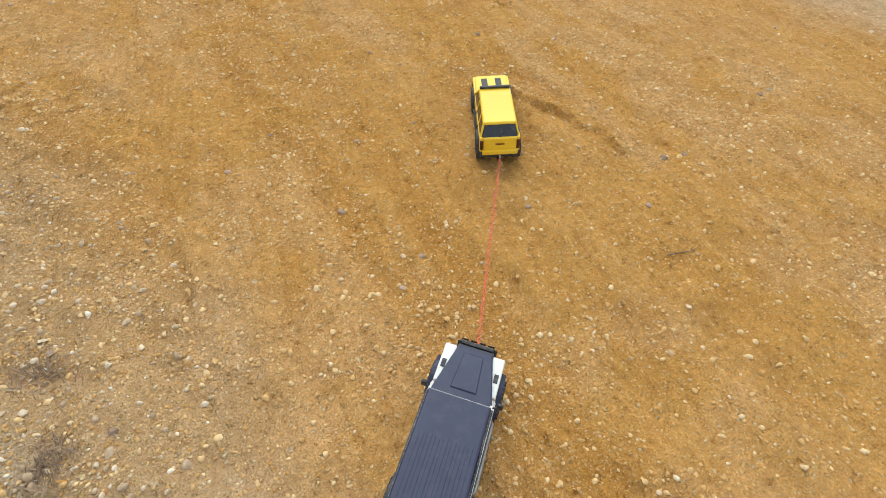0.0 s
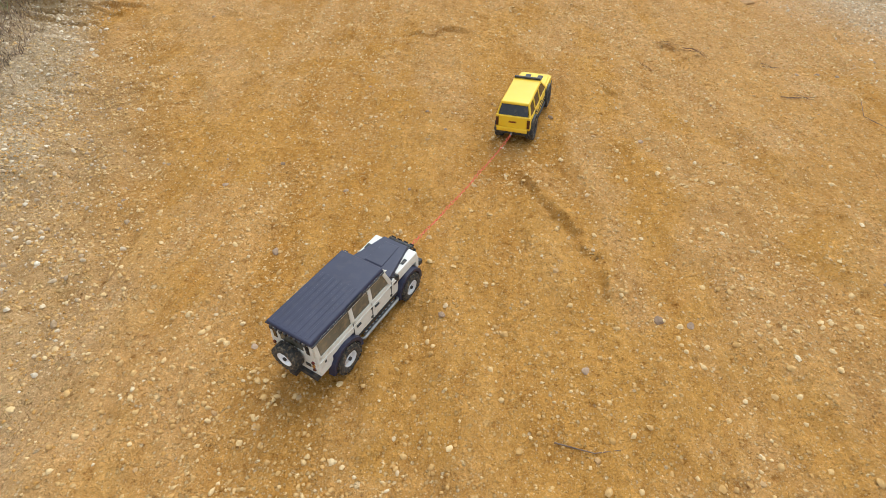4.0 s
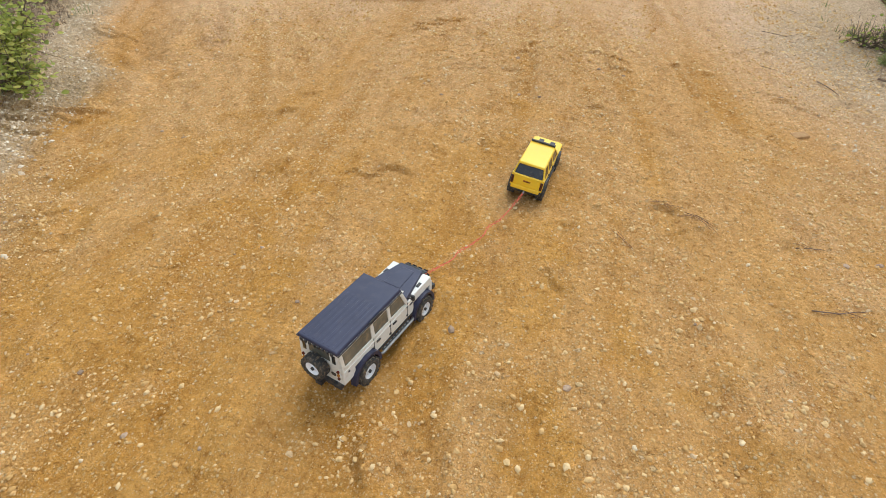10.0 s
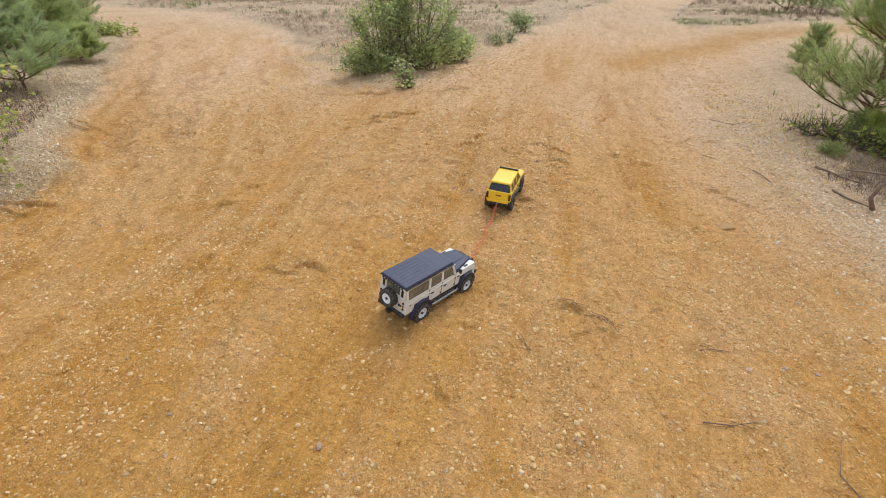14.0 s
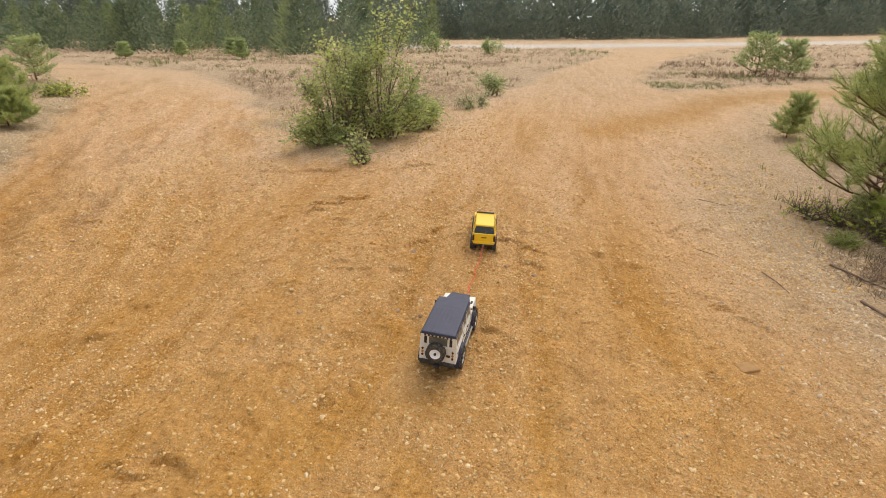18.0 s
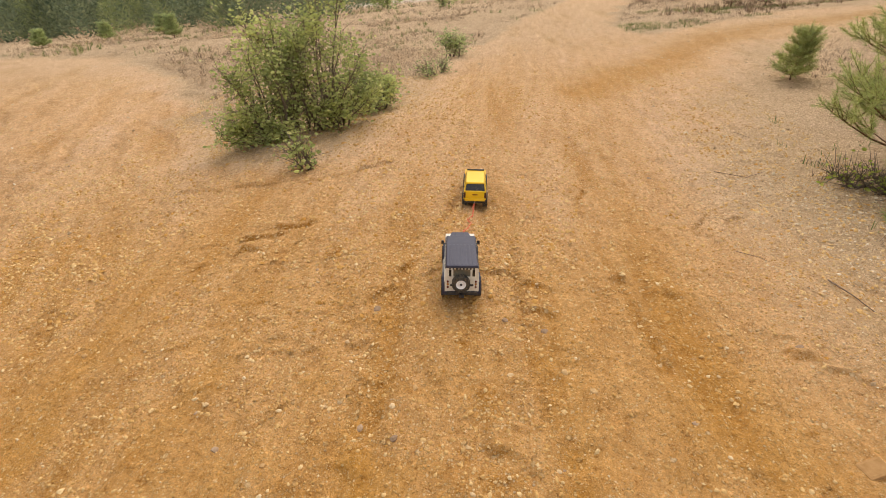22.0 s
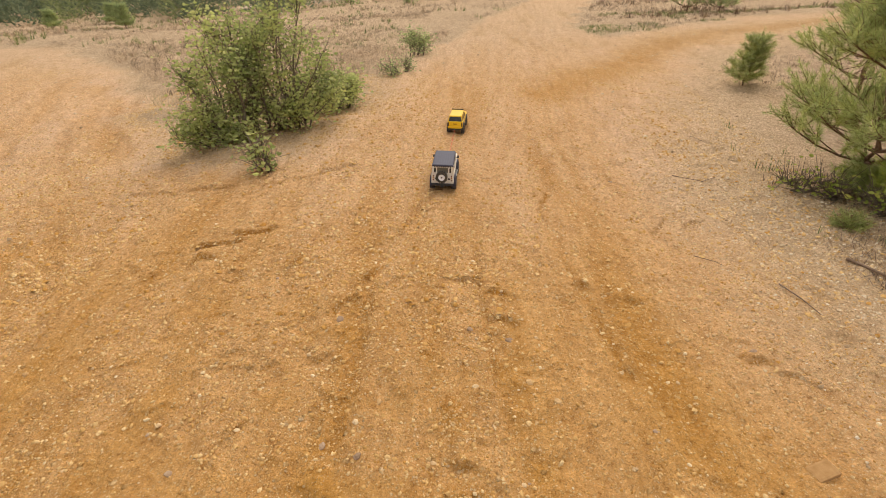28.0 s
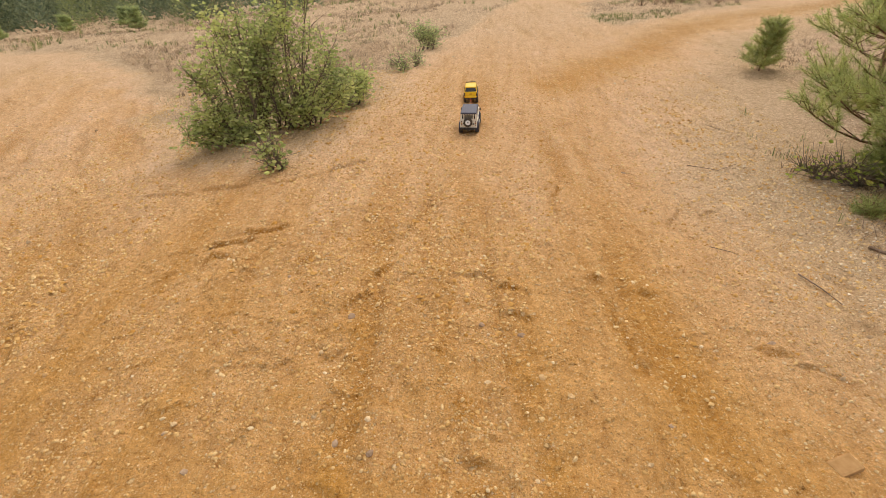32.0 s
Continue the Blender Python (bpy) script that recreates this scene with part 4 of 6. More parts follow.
# ---- the yellow wagon model ----
def yellow_wagon():
    car = tagged(new("rc_wagon"), "bright yellow model off-road wagon with black light bar and windows", "model car")
    w = 0.07
    bm = bmesh.new()
    block(bm, -w, w, -0.09, 0.088, 0.062, 0.121, 0.003)
    block(bm, -w, w, -0.212, -0.186, 0.07, 0.128, 0.003)
    block(bm, -w, w, -0.19, -0.085, 0.1, 0.121, 0.003)
    block(bm, -w, w, 0.186, 0.214, 0.075, 0.112, 0.003)
    block(bm, -w, w, 0.085, 0.192, 0.098, 0.116, 0.003)
    part("body", bm, YELLOW, car)
    bm = bmesh.new()
    hexa(bm, [(-0.066, 0.08, 0.112), (0.066, 0.08, 0.112), (0.064, 0.213, 0.106), (-0.064, 0.213, 0.106), (-0.063, 0.082, 0.125), (0.063, 0.082, 0.125), (0.061, 0.21, 0.117), (-0.061, 0.21, 0.117)], 0.003)
    bonnet = part("bonnet", bm, YELLOW, car)
    for s in (-1, 1):
        bm = bmesh.new()
        x = s * 0.027
        hexa(bm, [(x - 0.012, 0.105, 0.121), (x + 0.012, 0.105, 0.121), (x + 0.012, 0.185, 0.117), (x - 0.012, 0.185, 0.117), (x - 0.011, 0.106, 0.1265), (x + 0.011, 0.106, 0.1265), (x + 0.011, 0.184, 0.1215), (x - 0.011, 0.184, 0.1215)], 0.001)
        part("bonnet_vent", bm, PLASTIC, bonnet, "black bonnet vent")
    bm = bmesh.new()
    block(bm, -0.045, 0.045, -0.2, 0.2, 0.042, 0.064, 0.003)
    for y in (-0.142, 0.142):
        tube(bm, [(-0.066, y, 0.045), (0.066, y, 0.045)], [0.007, 0.007])
    part("chassis", bm, PLASTIC, car)
    z0, z1, wt = 0.120, 0.168, 0.058
    part("interior", boxed(-0.058, 0.058, -0.19, 0.06, 0.116, 0.128, bevel=0.003), PLASTIC, car)

    def corner(bm, s, a, b, c, d, th=0.006):
        xa, xb, xi = s * w, s * wt, s * th
        p = [(xa - xi, a, z0), (xa, a, z0), (xa, b, z0), (xa - xi, b, z0), (xb - xi, c, z1), (xb, c, z1), (xb, d, z1), (xb - xi, d, z1)]
        hexa(bm, p if s > 0 else [p[i] for i in (1, 0, 3, 2, 5, 4, 7, 6)], 0.001, 1)

    for s in (-1, 1):
        for a, b, c, d in ((-0.208, -0.193, -0.19, -0.176), (-0.125, -0.113, -0.122, -0.112), (-0.04, -0.03, -0.04, -0.031), (0.076, 0.088, 0.02, 0.03)):
            bm = bmesh.new()
            corner(bm, s, a, b, c, d)
            part("pillar", bm, YELLOW, car)
        for a, b, c, d in ((-0.194, -0.124, -0.178, -0.121), (-0.114, -0.039, -0.113, -0.039), (-0.031, 0.077, -0.032, 0.021)):
            xa, xb = s * (w - 0.002), s * (wt - 0.002)
            c4 = [(xa, a, z0), (xa, b, z0), (xb, d, z1), (xb, c, z1)]
            pane(car, "side_window", c4 if s > 0 else [c4[i] for i in (1, 0, 3, 2)], 0.002, DARKGLASS, "black tinted side window")
        for y in (-0.117, -0.034, 0.08):
            part("door_seam", boxed(*sorted((s * (w - 0.0005), s * (w + 0.0007))), y - 0.001, y + 0.001, 0.066, 0.118), PLASTIC, car)
        for y in (-0.1, -0.016):
            part("door_handle", boxed(*sorted((s * (w - 0.0005), s * (w + 0.0035))), y - 0.008, y + 0.008, 0.101, 0.106, bevel=0.001), PLASTIC, car, "black door handle")
        part("side_moulding", boxed(*sorted((s * (w - 0.0005), s * (w + 0.0018))), -0.088, 0.086, 0.078, 0.084, bevel=0.0007), PLASTIC, car)
        for y in (0.142, -0.142):
            bm = bmesh.new()
            arch(bm, s * 0.064, s * 0.078, y, 0.045, 0.051, 0.058, 5, 175)
            part("wheel_arch", bm, PLASTIC, car)
        part("tail_lamp", boxed(s * 0.0635 - 0.0055, s * 0.0635 + 0.0055, -0.2155, -0.2105, 0.082, 0.118, bevel=0.001), LENS_DARK, car, "dark red-black upright tail lamp")
        part("headlight", boxed(s * 0.048 - 0.012, s * 0.048 + 0.012, 0.212, 0.2165, 0.09, 0.104, bevel=0.001), LENS_CLEAR, car)
        bm = bmesh.new()
        tube(bm, [(s * 0.072, -0.07, 0.055), (s * 0.072, 0.07, 0.055)], [0.005, 0.005], 8)
        part("rock_slider", bm, PLASTIC, car)
    pane(car, "windscreen", [(0.062, 0.0835, 0.1225), (-0.062, 0.0835, 0.1225), (-0.053, 0.027, 0.166), (0.053, 0.027, 0.166)], 0.002, DARKGLASS)
    rear = pane(car, "rear_window", [(-0.06, -0.2085, 0.127), (0.06, -0.2085, 0.127), (0.052, -0.189, 0.165), (-0.052, -0.189, 0.165)], 0.002, DARKGLASS, "black tinted rear window")
    bm = bmesh.new()
    tube(bm, [(0.0, -0.212, 0.13), (0.018, -0.204, 0.142)], [0.0012, 0.0012], 5)
    part("wiper", bm, PLASTIC, rear)
    bm = bmesh.new()
    block(bm, -0.0595, 0.0595, -0.192, 0.03, 0.165, 0.176, 0.005, top=(0.004, 0.004, 0.003, 0.006), seg=3)
    roof = part("roof", bm, YELLOW, car)
    part("tailgate", boxed(-0.056, 0.056, -0.2165, -0.21, 0.082, 0.127, bevel=0.002), YELLOW, car)
    part("number_plate", boxed(-0.016, 0.016, -0.218, -0.216, 0.101, 0.109, bevel=0.0008), LENS_AMBER, car, "small orange plate with dark bar")
    part("plate_bar", boxed(-0.012, 0.012, -0.2195, -0.2183, 0.104, 0.106), LENS_RED, car)
    part("rear_bumper", boxed(-0.062, 0.062, -0.227, -0.212, 0.066, 0.082, bevel=0.003), YELLOW, car, "yellow rear bumper")
    part("valance", boxed(-0.068, 0.068, -0.22, -0.2, 0.052, 0.068, bevel=0.002), PLASTIC, car)
    part("front_bumper", boxed(-0.072, 0.072, 0.212, 0.23, 0.066, 0.084, bevel=0.003), PLASTIC, car)
    bar = part("light_bar", boxed(-0.055, 0.055, 0.016, 0.026, 0.1775, 0.1855, bevel=0.002), PLASTIC, car, "black roof light bar")
    for k in range(6):
        x = -0.045 + k * 0.018
        part("light_cell", boxed(x - 0.007, x + 0.007, 0.0255, 0.028, 0.179, 0.184, bevel=0.0007), LENS_CLEAR, bar)
    for s in (-1, 1):
        part("bar_bracket", boxed(s * 0.05 - 0.003, s * 0.05 + 0.003, 0.018, 0.024, 0.17, 0.179), PLASTIC, bar)
    bm = bmesh.new()
    tube(bm, [(0, -0.21, 0.062), (0, -0.238, 0.058)], [0.004, 0.003], 8)
    part("tow_hook", bm, STEEL, car)
    wheels = []
    for y in (0.142, -0.142):
        for s in (-1, 1):
            wheels.append(wheel(car, "wheel", s * 0.065, y, 0.0445, 0.0455, 0.03, PLASTIC, s))
    return car, wheels


truck, truck_wheels = cream_truck()
wagon, wagon_wheels = yellow_wagon()


# ---- the tow cord: rigid lengths linked end to end ----
def cord_piece(length, seed):
    bm = bmesh.new()
    for ph in (0.0, math.pi):
        pts = [(0.0025 * math.cos(ph + k * 1.1 + seed) * (1.6 if 0 < k < 4 else 0.4), length * k / 4, 0.0025 * math.sin(ph + k * 1.1)) for k in range(5)]
        tube(bm, pts, [0.00125] * 5, 6)
    return part("cord_length", bm, ROPE)


CORD_PIECES, CORD_LEN = 22, 0.75
cord = tagged(new("tow_cord"), "thin red doubled tow cord lying slack on sand", "tow cord")
cord_bits = [cord_piece(CORD_LEN / CORD_PIECES, k) for k in range(CORD_PIECES)]
for bit in cord_bits:
    bit.parent = cord


# ---- plants ----
def frames_of(d):
    """Two unit vectors across each direction, for arrays of directions."""
    ref = np.where(np.abs(d[:, 2:3]) < 0.9, np.array([[0, 0, 1.0]]), np.array([[1.0, 0, 0]]))
    a = np.cross(d, ref)
    a /= np.linalg.norm(a, axis=1, keepdims=True)
    return a, np.cross(d, a)


def needles_on(shoots, per, length, width, rng, spread_deg=55):
    """Thin needles round shoots: rows of base and tip. Returns vertices and triangles."""
    s = np.asarray(shoots, float)
    base, tip = np.repeat(s[:, :3], per, 0), np.repeat(s[:, 3:6], per, 0)
    n = len(base)
    u = rng.random((n, 1)) ** 0.8
    d = tip - base
    d /= np.linalg.norm(d, axis=1, keepdims=True)
    a, b = frames_of(d)
    ang = rng.random((n, 1)) * 2 * np.pi
    lean = np.radians(spread_deg) * (0.55 + 0.6 * rng.random((n, 1))) * (1.1 - 0.4 * u)
    side = a * np.cos(ang) + b * np.sin(ang)
    way = d * np.cos(lean) + side * np.sin(lean)
    root = base + (tip - base) * u
    ln = length * (0.7 + 0.5 * rng.random((n, 1)))
    flat = np.cross(way, side)
    flat /= np.linalg.norm(flat, axis=1, keepdims=True) + 1e-9
    v = np.stack([root - flat * width, root + flat * width, root + way * ln], 1).reshape(-1, 3)
    return v, np.arange(len(v)).reshape(-1, 3)


def pine(name, x, y, height, reach, seed, label, whorls=6, arms=5, per=110, nlen=0.045, nwid=0.0016, material=None, lean=(0, 0), flat=0.0, forks=()):
    """A young pine: trunk, whorled limbs that sweep up at their ends, side shoots, and needles like a brush round every shoot."""
    rng = np.random.default_rng(seed)
    tree = tagged(new(name), label, "pine tree")
    wood, shoots, limbs = bmesh.new(), [], []
    # each trunk: foot, top, its stoutness, reach of its limbs, where the limbs begin and end, whorls
    trunks = forks or [((0, 0, 0), (lean[0], lean[1], height), height, reach, 0.1, 0.94, whorls)]
    thick = min(height, 1.3)
    for t0, t1, hh, far, first, last, count_w in trunks:
        t0, t1 = np.array(t0, float), np.array(t1, float)
        pts = [t0 + (t1 - t0) * k / 6 + np.array([0.02 * math.sin(k * 1.3 + seed), 0.02 * math.cos(k * 1.7 + seed), 0]) * (0 < k < 6) * height for k in range(7)]
        tube(wood, [tuple(p) for p in pts], [max(0.005, 0.017 * hh * (1 - k / 7)) for k in range(7)], 8)
        shoots.append((*pts[-2], *(pts[-1] + np.array([0, 0, 0.12 * hh]))))
        for w in range(count_w):
            f = first + (last - first) * (w / count_w)
            k = f * 6
            p0 = pts[int(k)] + (pts[min(int(k) + 1, 6)] - pts[int(k)]) * (k - int(k))
            for a in range(arms):
                ang = (a + rng.random() * 0.6 + w * 0.43) * 2 * math.pi / arms
                ln = far * (1.0 - 0.72 * f) * (0.72 + 0.33 * rng.random())
                out = np.array([math.cos(ang), math.sin(ang), 0.0])
                rise = (0.05 + 0.55 * f + 0.25 * rng.random()) * (1 - flat)
                bend = rng.normal(0, 0.12) * ln
                across = np.array([-out[1], out[0], 0.0])
                line = [p0 + out * ln * u + across * bend * math.sin(u * 3) + np.array([0, 0, ln * (rise * u * 0.6 + (0.3 - flat * 0.25) * u * u)]) for u in (0, 0.3, 0.6, 0.85, 1.0)]
                limb_bm = bmesh.new()
                tube(limb_bm, [tuple(p) for p in line], [r * thick for r in (0.0085, 0.0065, 0.005, 0.0035, 0.002)], 5)
                tip = 0.06 + 0.075 * min(height, 1.3)
                d_end = (line[-1] - line[-2]) / np.linalg.norm(line[-1] - line[-2])
                ends = [(line[-1], d_end, 5)]
                for root, share in ((1, 0.5), (2, 0.42), (3, 0.3)):
                    for sgn in (-1, 1):
                        d2 = d_end * 0.8 + across * sgn * (0.7 + 0.3 * rng.random()) + np.array([0, 0, rng.normal(0.05, 0.12)])
                        d2 /= np.linalg.norm(d2)
                        e2 = line[root] + d2 * ln * share * (0.7 + 0.5 * rng.random())
                        tube(limb_bm, [tuple(line[root]), tuple(e2)], [0.0045 * thick, 0.002 * thick], 4)
                        ends.append((e2, d2, 4))
                        shoots.append((*((line[root] + e2) / 2), *(e2 + d2 * 0.03)))
                limbs.append(limb_bm)
                shoots += [(*line[k], *line[k + 1]) for k in (1, 2, 3)]
                for e2, d2, count in ends:
                    for j in range(count):
                        sd = d2 * (0.9 if j else 1.6) + rng.normal(0, 0.5, 3) * (0.25 if j == 0 else 1) + np.array([0, 0, 0.4])
                        sd /= np.linalg.norm(sd)
                        b0 = e2 - d2 * 0.04 * j * rng.random()
                        shoots.append((*b0, *(b0 + sd * tip * (0.7 + 0.6 * rng.random()))))
    part("trunk", wood, BARK, tree)
    for bm in limbs:
        part("branch", bm, BARK, tree)
    s6 = np.array(shoots)
    stem_bm = bmesh.new()
    for sh in s6:
        tube(stem_bm, [tuple(sh[:3]), tuple(sh[3:])], [0.0022 * thick, 0.001], 3)
    tagged(part("shoot_wood", stem_bm, BARK, tree), kind="stuff")
    v, f = needles_on(shoots, per, nlen, nwid, rng, 72)
    raw("crown", v, f, material or NEEDLE, tree)
    tree.matrix_basis = pose(x, y, ground_z(x, y) - 0.01)
    return tree


def leaves(centres, size, rng):
    """Small rounded leaves (six-sided, folded) at centres, turned at random."""
    n = len(centres)
    d = rng.normal(0, 1, (n, 3)) + np.array([0, 0, 0.5])
    d /= np.linalg.norm(d, axis=1, keepdims=True)
    a, b = frames_of(d)
    s = size * (0.6 + 0.8 * rng.random((n, 1)))
    ring = []
    for k, (r, w, h) in enumerate(((-1, 0, 0), (-0.35, -0.62, 0.18), (0.45, -0.5, 0.15), (1.1, 0, -0.1), (0.45, 0.5, 0.15), (-0.35, 0.62, 0.18))):
        ring.append(centres + s * (a * r + b * w + d * h))
    v = np.stack(ring, 1).reshape(-1, 3)
    i = np.arange(n)[:, None] * 6
    f = np.concatenate([i + [0, 1, 2, 3], i + [0, 3, 4, 5]], 0)
    return v, f


def bush(name, x, y, stems, leaf_count, leaf_size, seed, label, material, group="", fuzz=0.09):
    """A leafy shrub: stems as rows of foot, tip; twigs off them; leaves round the twigs."""
    rng = np.random.default_rng(seed)
    shrub = tagged(new(name), label, "bush", group)
    twigs, fine = [], bmesh.new()
    for fx, fy, tx, ty, tz in stems:
        bm = bmesh.new()
        a, b = np.array([fx, fy, 0.0]), np.array([tx, ty, tz])
        pts = [a + (b - a) * k / 5 + np.array([0.03 * math.sin(k + fx * 9), 0.03 * math.cos(k * 1.4 + fy * 7), 0.05 * tz * math.sin(math.pi * k / 5)]) for k in range(6)]
        tube(bm, [tuple(p) for p in pts], [0.007 * (1 - k / 6) + 0.0012 for k in range(6)], 6)
        for j in range(17):
            k = 0.25 + 4.7 * rng.random() ** 0.75
            p = pts[int(k)] + (pts[int(k) + 1] - pts[int(k)]) * (k - int(k))
            d = rng.normal(0, 1, 3) + (b - a) / np.linalg.norm(b - a) * 0.9 + np.array([0, 0, 0.25])
            d /= np.linalg.norm(d)
            q = p + d * (0.12 + 0.22 * rng.random()) * (0.6 + 0.5 * tz)
            q[2] = max(q[2], 0.03)
            tube(fine, [tuple(p), tuple((p + q) / 2 + rng.normal(0, 0.012, 3)), tuple(q)], [0.0028, 0.002, 0.001], 4)
            twigs.append((p, q))
        for j in range(6):
            d = rng.normal(0, 1, 3) + np.array([0, 0, 0.5])
            q = pts[5] + d / np.linalg.norm(d) * (0.06 + 0.1 * rng.random())
            q[2] = max(q[2], 0.03)
            tube(fine, [tuple(pts[5]), tuple(q)], [0.002, 0.001], 4)
            twigs += [(pts[4], pts[5]), (pts[5], q)]
        part("stem", bm, TWIG, shrub)
    tagged(part("twig_tangle", fine, TWIG, shrub), kind="stuff")
    P, Qv = np.array([t[0] for t in twigs]), np.array([t[1] for t in twigs])
    pick = rng.integers(0, len(P), leaf_count)
    c = P[pick] + (Qv - P)[pick] * (0.15 + 0.95 * rng.random((leaf_count, 1))) + rng.normal(0, fuzz * 0.5, (leaf_count, 3))
    c[:, 2] = np.maximum(c[:, 2], 0.015)
    v, f = leaves(c, leaf_size, rng)
    raw("foliage", v, f, material, shrub)
    shrub.matrix_basis = pose(x, y, ground_z(x, y) - 0.01)
    return shrub


def fan(rng, n, cx, cy, sx, sy, hmin, hmax, bend=0.3):
    out = []
    for _ in range(n):
        fx, fy = cx + rng.uniform(-sx, sx) * 0.6, cy + rng.uniform(-sy, sy) * 0.6
        h = rng.uniform(hmin, hmax)
        out.append((fx, fy, fx + (fx - cx) * 0.9 + rng.uniform(-bend, bend) * h, fy + (fy - cy) * 0.5 + rng.uniform(-bend, bend) * h, h))
    return out


rb = random.Random(4)
# the big shrub on the point between the tracks: a low broad clump, a taller one behind it, skirts and a fringe
BX, BY = -0.95, 7.25


def clump(rng, n, foot, lo, hi, zlo, zhi):
    """Stems from about one foot to tips in a box, the outer ones lower."""
    out = []
    for _ in range(n):
        u, v = rng.uniform(-1, 1), rng.uniform(-1, 1)
        drop = 1 - 0.4 * max(abs(u), abs(v)) ** 2
        out.append((foot[0] + 0.12 * u, foot[1] + 0.12 * v, (lo[0] + hi[0]) / 2 + u * (hi[0] - lo[0]) / 2, (lo[1] + hi[1]) / 2 + v * (hi[1] - lo[1]) / 2, rng.uniform(zlo, zhi) * drop))
    return out


stems = clump(rb, 17, (-0.15, -0.2), (-0.58, -0.42), (0.12, 0.25), 0.6, 1.12) + clump(rb, 17, (0.22, 0.12), (-0.3, -0.2), (0.7, 0.5), 0.85, 1.42)
stems += clump(rb, 10, (-0.2, -0.3), (-0.66, -0.5), (0.05, -0.3), 0.14, 0.34) + clump(rb, 9, (0.3, 0.1), (0.2, -0.1), (0.72, 0.5), 0.2, 0.5) + clump(rb, 12, (0.42, 0.7), (0.28, 0.3), (0.62, 1.35), 0.1, 0.26)
stems += clump(rb, 9, (0.05, -0.05), (-0.2, -0.25), (0.45, 0.15), 0.2, 0.6)
stems += [(0.2, 0.2, 0.62, 0.3, 1.34), (0.2, 0.15, 0.35, 0.2, 1.28), (-0.15, -0.1, -0.4, 0.0, 1.04)]
stems = [(a, b, c * 0.9, d, e) for a, b, c, d, e in stems]
bush("leafy_bush", BX, BY, stems, 16500, 0.0150, 11, "dense green leafy bush on the sandy point", LEAF)
bush("bush_shoot", -0.58, 6.22, fan(rb, 5, 0, 0, 0.06, 0.06, 0.1, 0.2), 230, 0.017, 12, "small low leafy shoot beside the big bush", LEAF, fuzz=0.05)
bush("low_shrub", -0.5, 8.45, fan(rb, 9, 0, 0, 0.14, 0.4, 0.12, 0.3), 1000, 0.018, 13, "low grey-green shrub at the track edge", LEAF)
bush("low_shrub", -0.02, 12.25, fan(rb, 9, 0, 0, 0.2, 0.2, 0.18, 0.36), 1100, 0.016, 14, "grey-green round shrub in dry grass", BLUE_NEEDLE)
bush("low_shrub", -0.1, 10.6, fan(rb, 7, 0, 0, 0.2, 0.3, 0.06, 0.16), 420, 0.014, 15, "small dull green tuft shrub by the track", BLUE_NEEDLE)
bush("birch_sapling", -3.03, 3.38, fan(rb, 8, 0, 0, 0.2, 0.2, 0.5, 1.05) + fan(rb, 8, 0, 0, 0.25, 0.25, 0.15, 0.45, 0.7), 2700, 0.0185, 16, "bright green birch sapling on the gravel bank", BRIGHT_LEAF)
bush("birch_sapling", -3.35, 3.0, fan(rb, 9, 0, 0, 0.2, 0.2, 0.15, 0.55), 2100, 0.019, 17, "small bright green sapling on the gravel bank", BRIGHT_LEAF)
bush("low_shrub", -7.98, 10.25, fan(rb, 10, 0, 0, 0.34, 0.2, 0.06, 0.16, 0.8), 900, 0.02, 18, "low yellow-green shrub at the bend", BRIGHT_LEAF)
bush("low_shrub", -1.2, 24.0, fan(rb, 8, 0, 0, 0.3, 0.25, 0.25, 0.5), 800, 0.03, 19, "dark green shrub in the meadow", BLUE_NEEDLE)
bush("low_shrub", -3.8, 24.8, fan(rb, 8, 0, 0, 0.5, 0.3, 0.3, 0.7), 700, 0.04, 20, "dark green shrub in the meadow", BLUE_NEEDLE)

# pines that stand near enough to count
FORKS = [((0, 0, 0), (-0.07, 0, 0.44), 1.5, 1.2, 0.4, 1.0, 3), ((-0.07, 0, 0.42), (-0.06, 0.04, 1.5), 1.1, 0.46, 0.45, 0.96, 3), ((-0.07, 0, 0.42), (0.24, -0.04, 1.6), 1.0, 0.6, 0.3, 0.96, 4)]
pine("pine_tree", 3.85, 6.33, 1.5, 0.9, 21, "young green pine with forked trunk on the gravel bank", 5, 5, 46, 0.055, 0.0021, NEEDLE, forks=FORKS)
pine("pine_tree", 4.06, 5.78, 0.42, 0.58, 22, "low spreading bright green pine under the taller one", 4, 4, 34, 0.05, 0.002, YOUNG_NEEDLE, flat=0.45)
pine("pine_tree", 3.82, 6.24, 0.2, 0.26, 36, "low dark green pine among dead branches", 3, 4, 26, 0.045, 0.0018, NEEDLE, flat=0.5)
pine("pine_tree", 3.9, 5.2, 0.36, 0.42, 35, "low green pine spreading over dark litter", 3, 4, 36, 0.045, 0.0018, NEEDLE, flat=0.4)
for sx, sy, sh, ss in ((3.32, 6.24, 0.11, 41), (3.43, 6.08, 0.15, 42), (3.62, 5.82, 0.16, 43), (3.7, 5.66, 0.13, 44)):
    bush("oak_seedling", sx, sy, fan(rb, 4, 0, 0, 0.06, 0.06, sh * 0.6, sh), 90, 0.016, ss, "small yellow-green leafy seedling under the pine", YOUNG_NEEDLE, "seedlings under the pine", 0.03)
pine("pine_sprig", 3.31, 5.67, 0.1, 0.08, 34, "tiny bright green pine sprig in gravel", 2, 3, 10, 0.035, 0.0016, NEEDLE)
pine("pine_sapling", 4.2, 9.1, 0.58, 0.21, 23, "small green pine sapling on sandy bank", 5, 4, 22, 0.045, 0.0019, NEEDLE, lean=(0.1, 0))
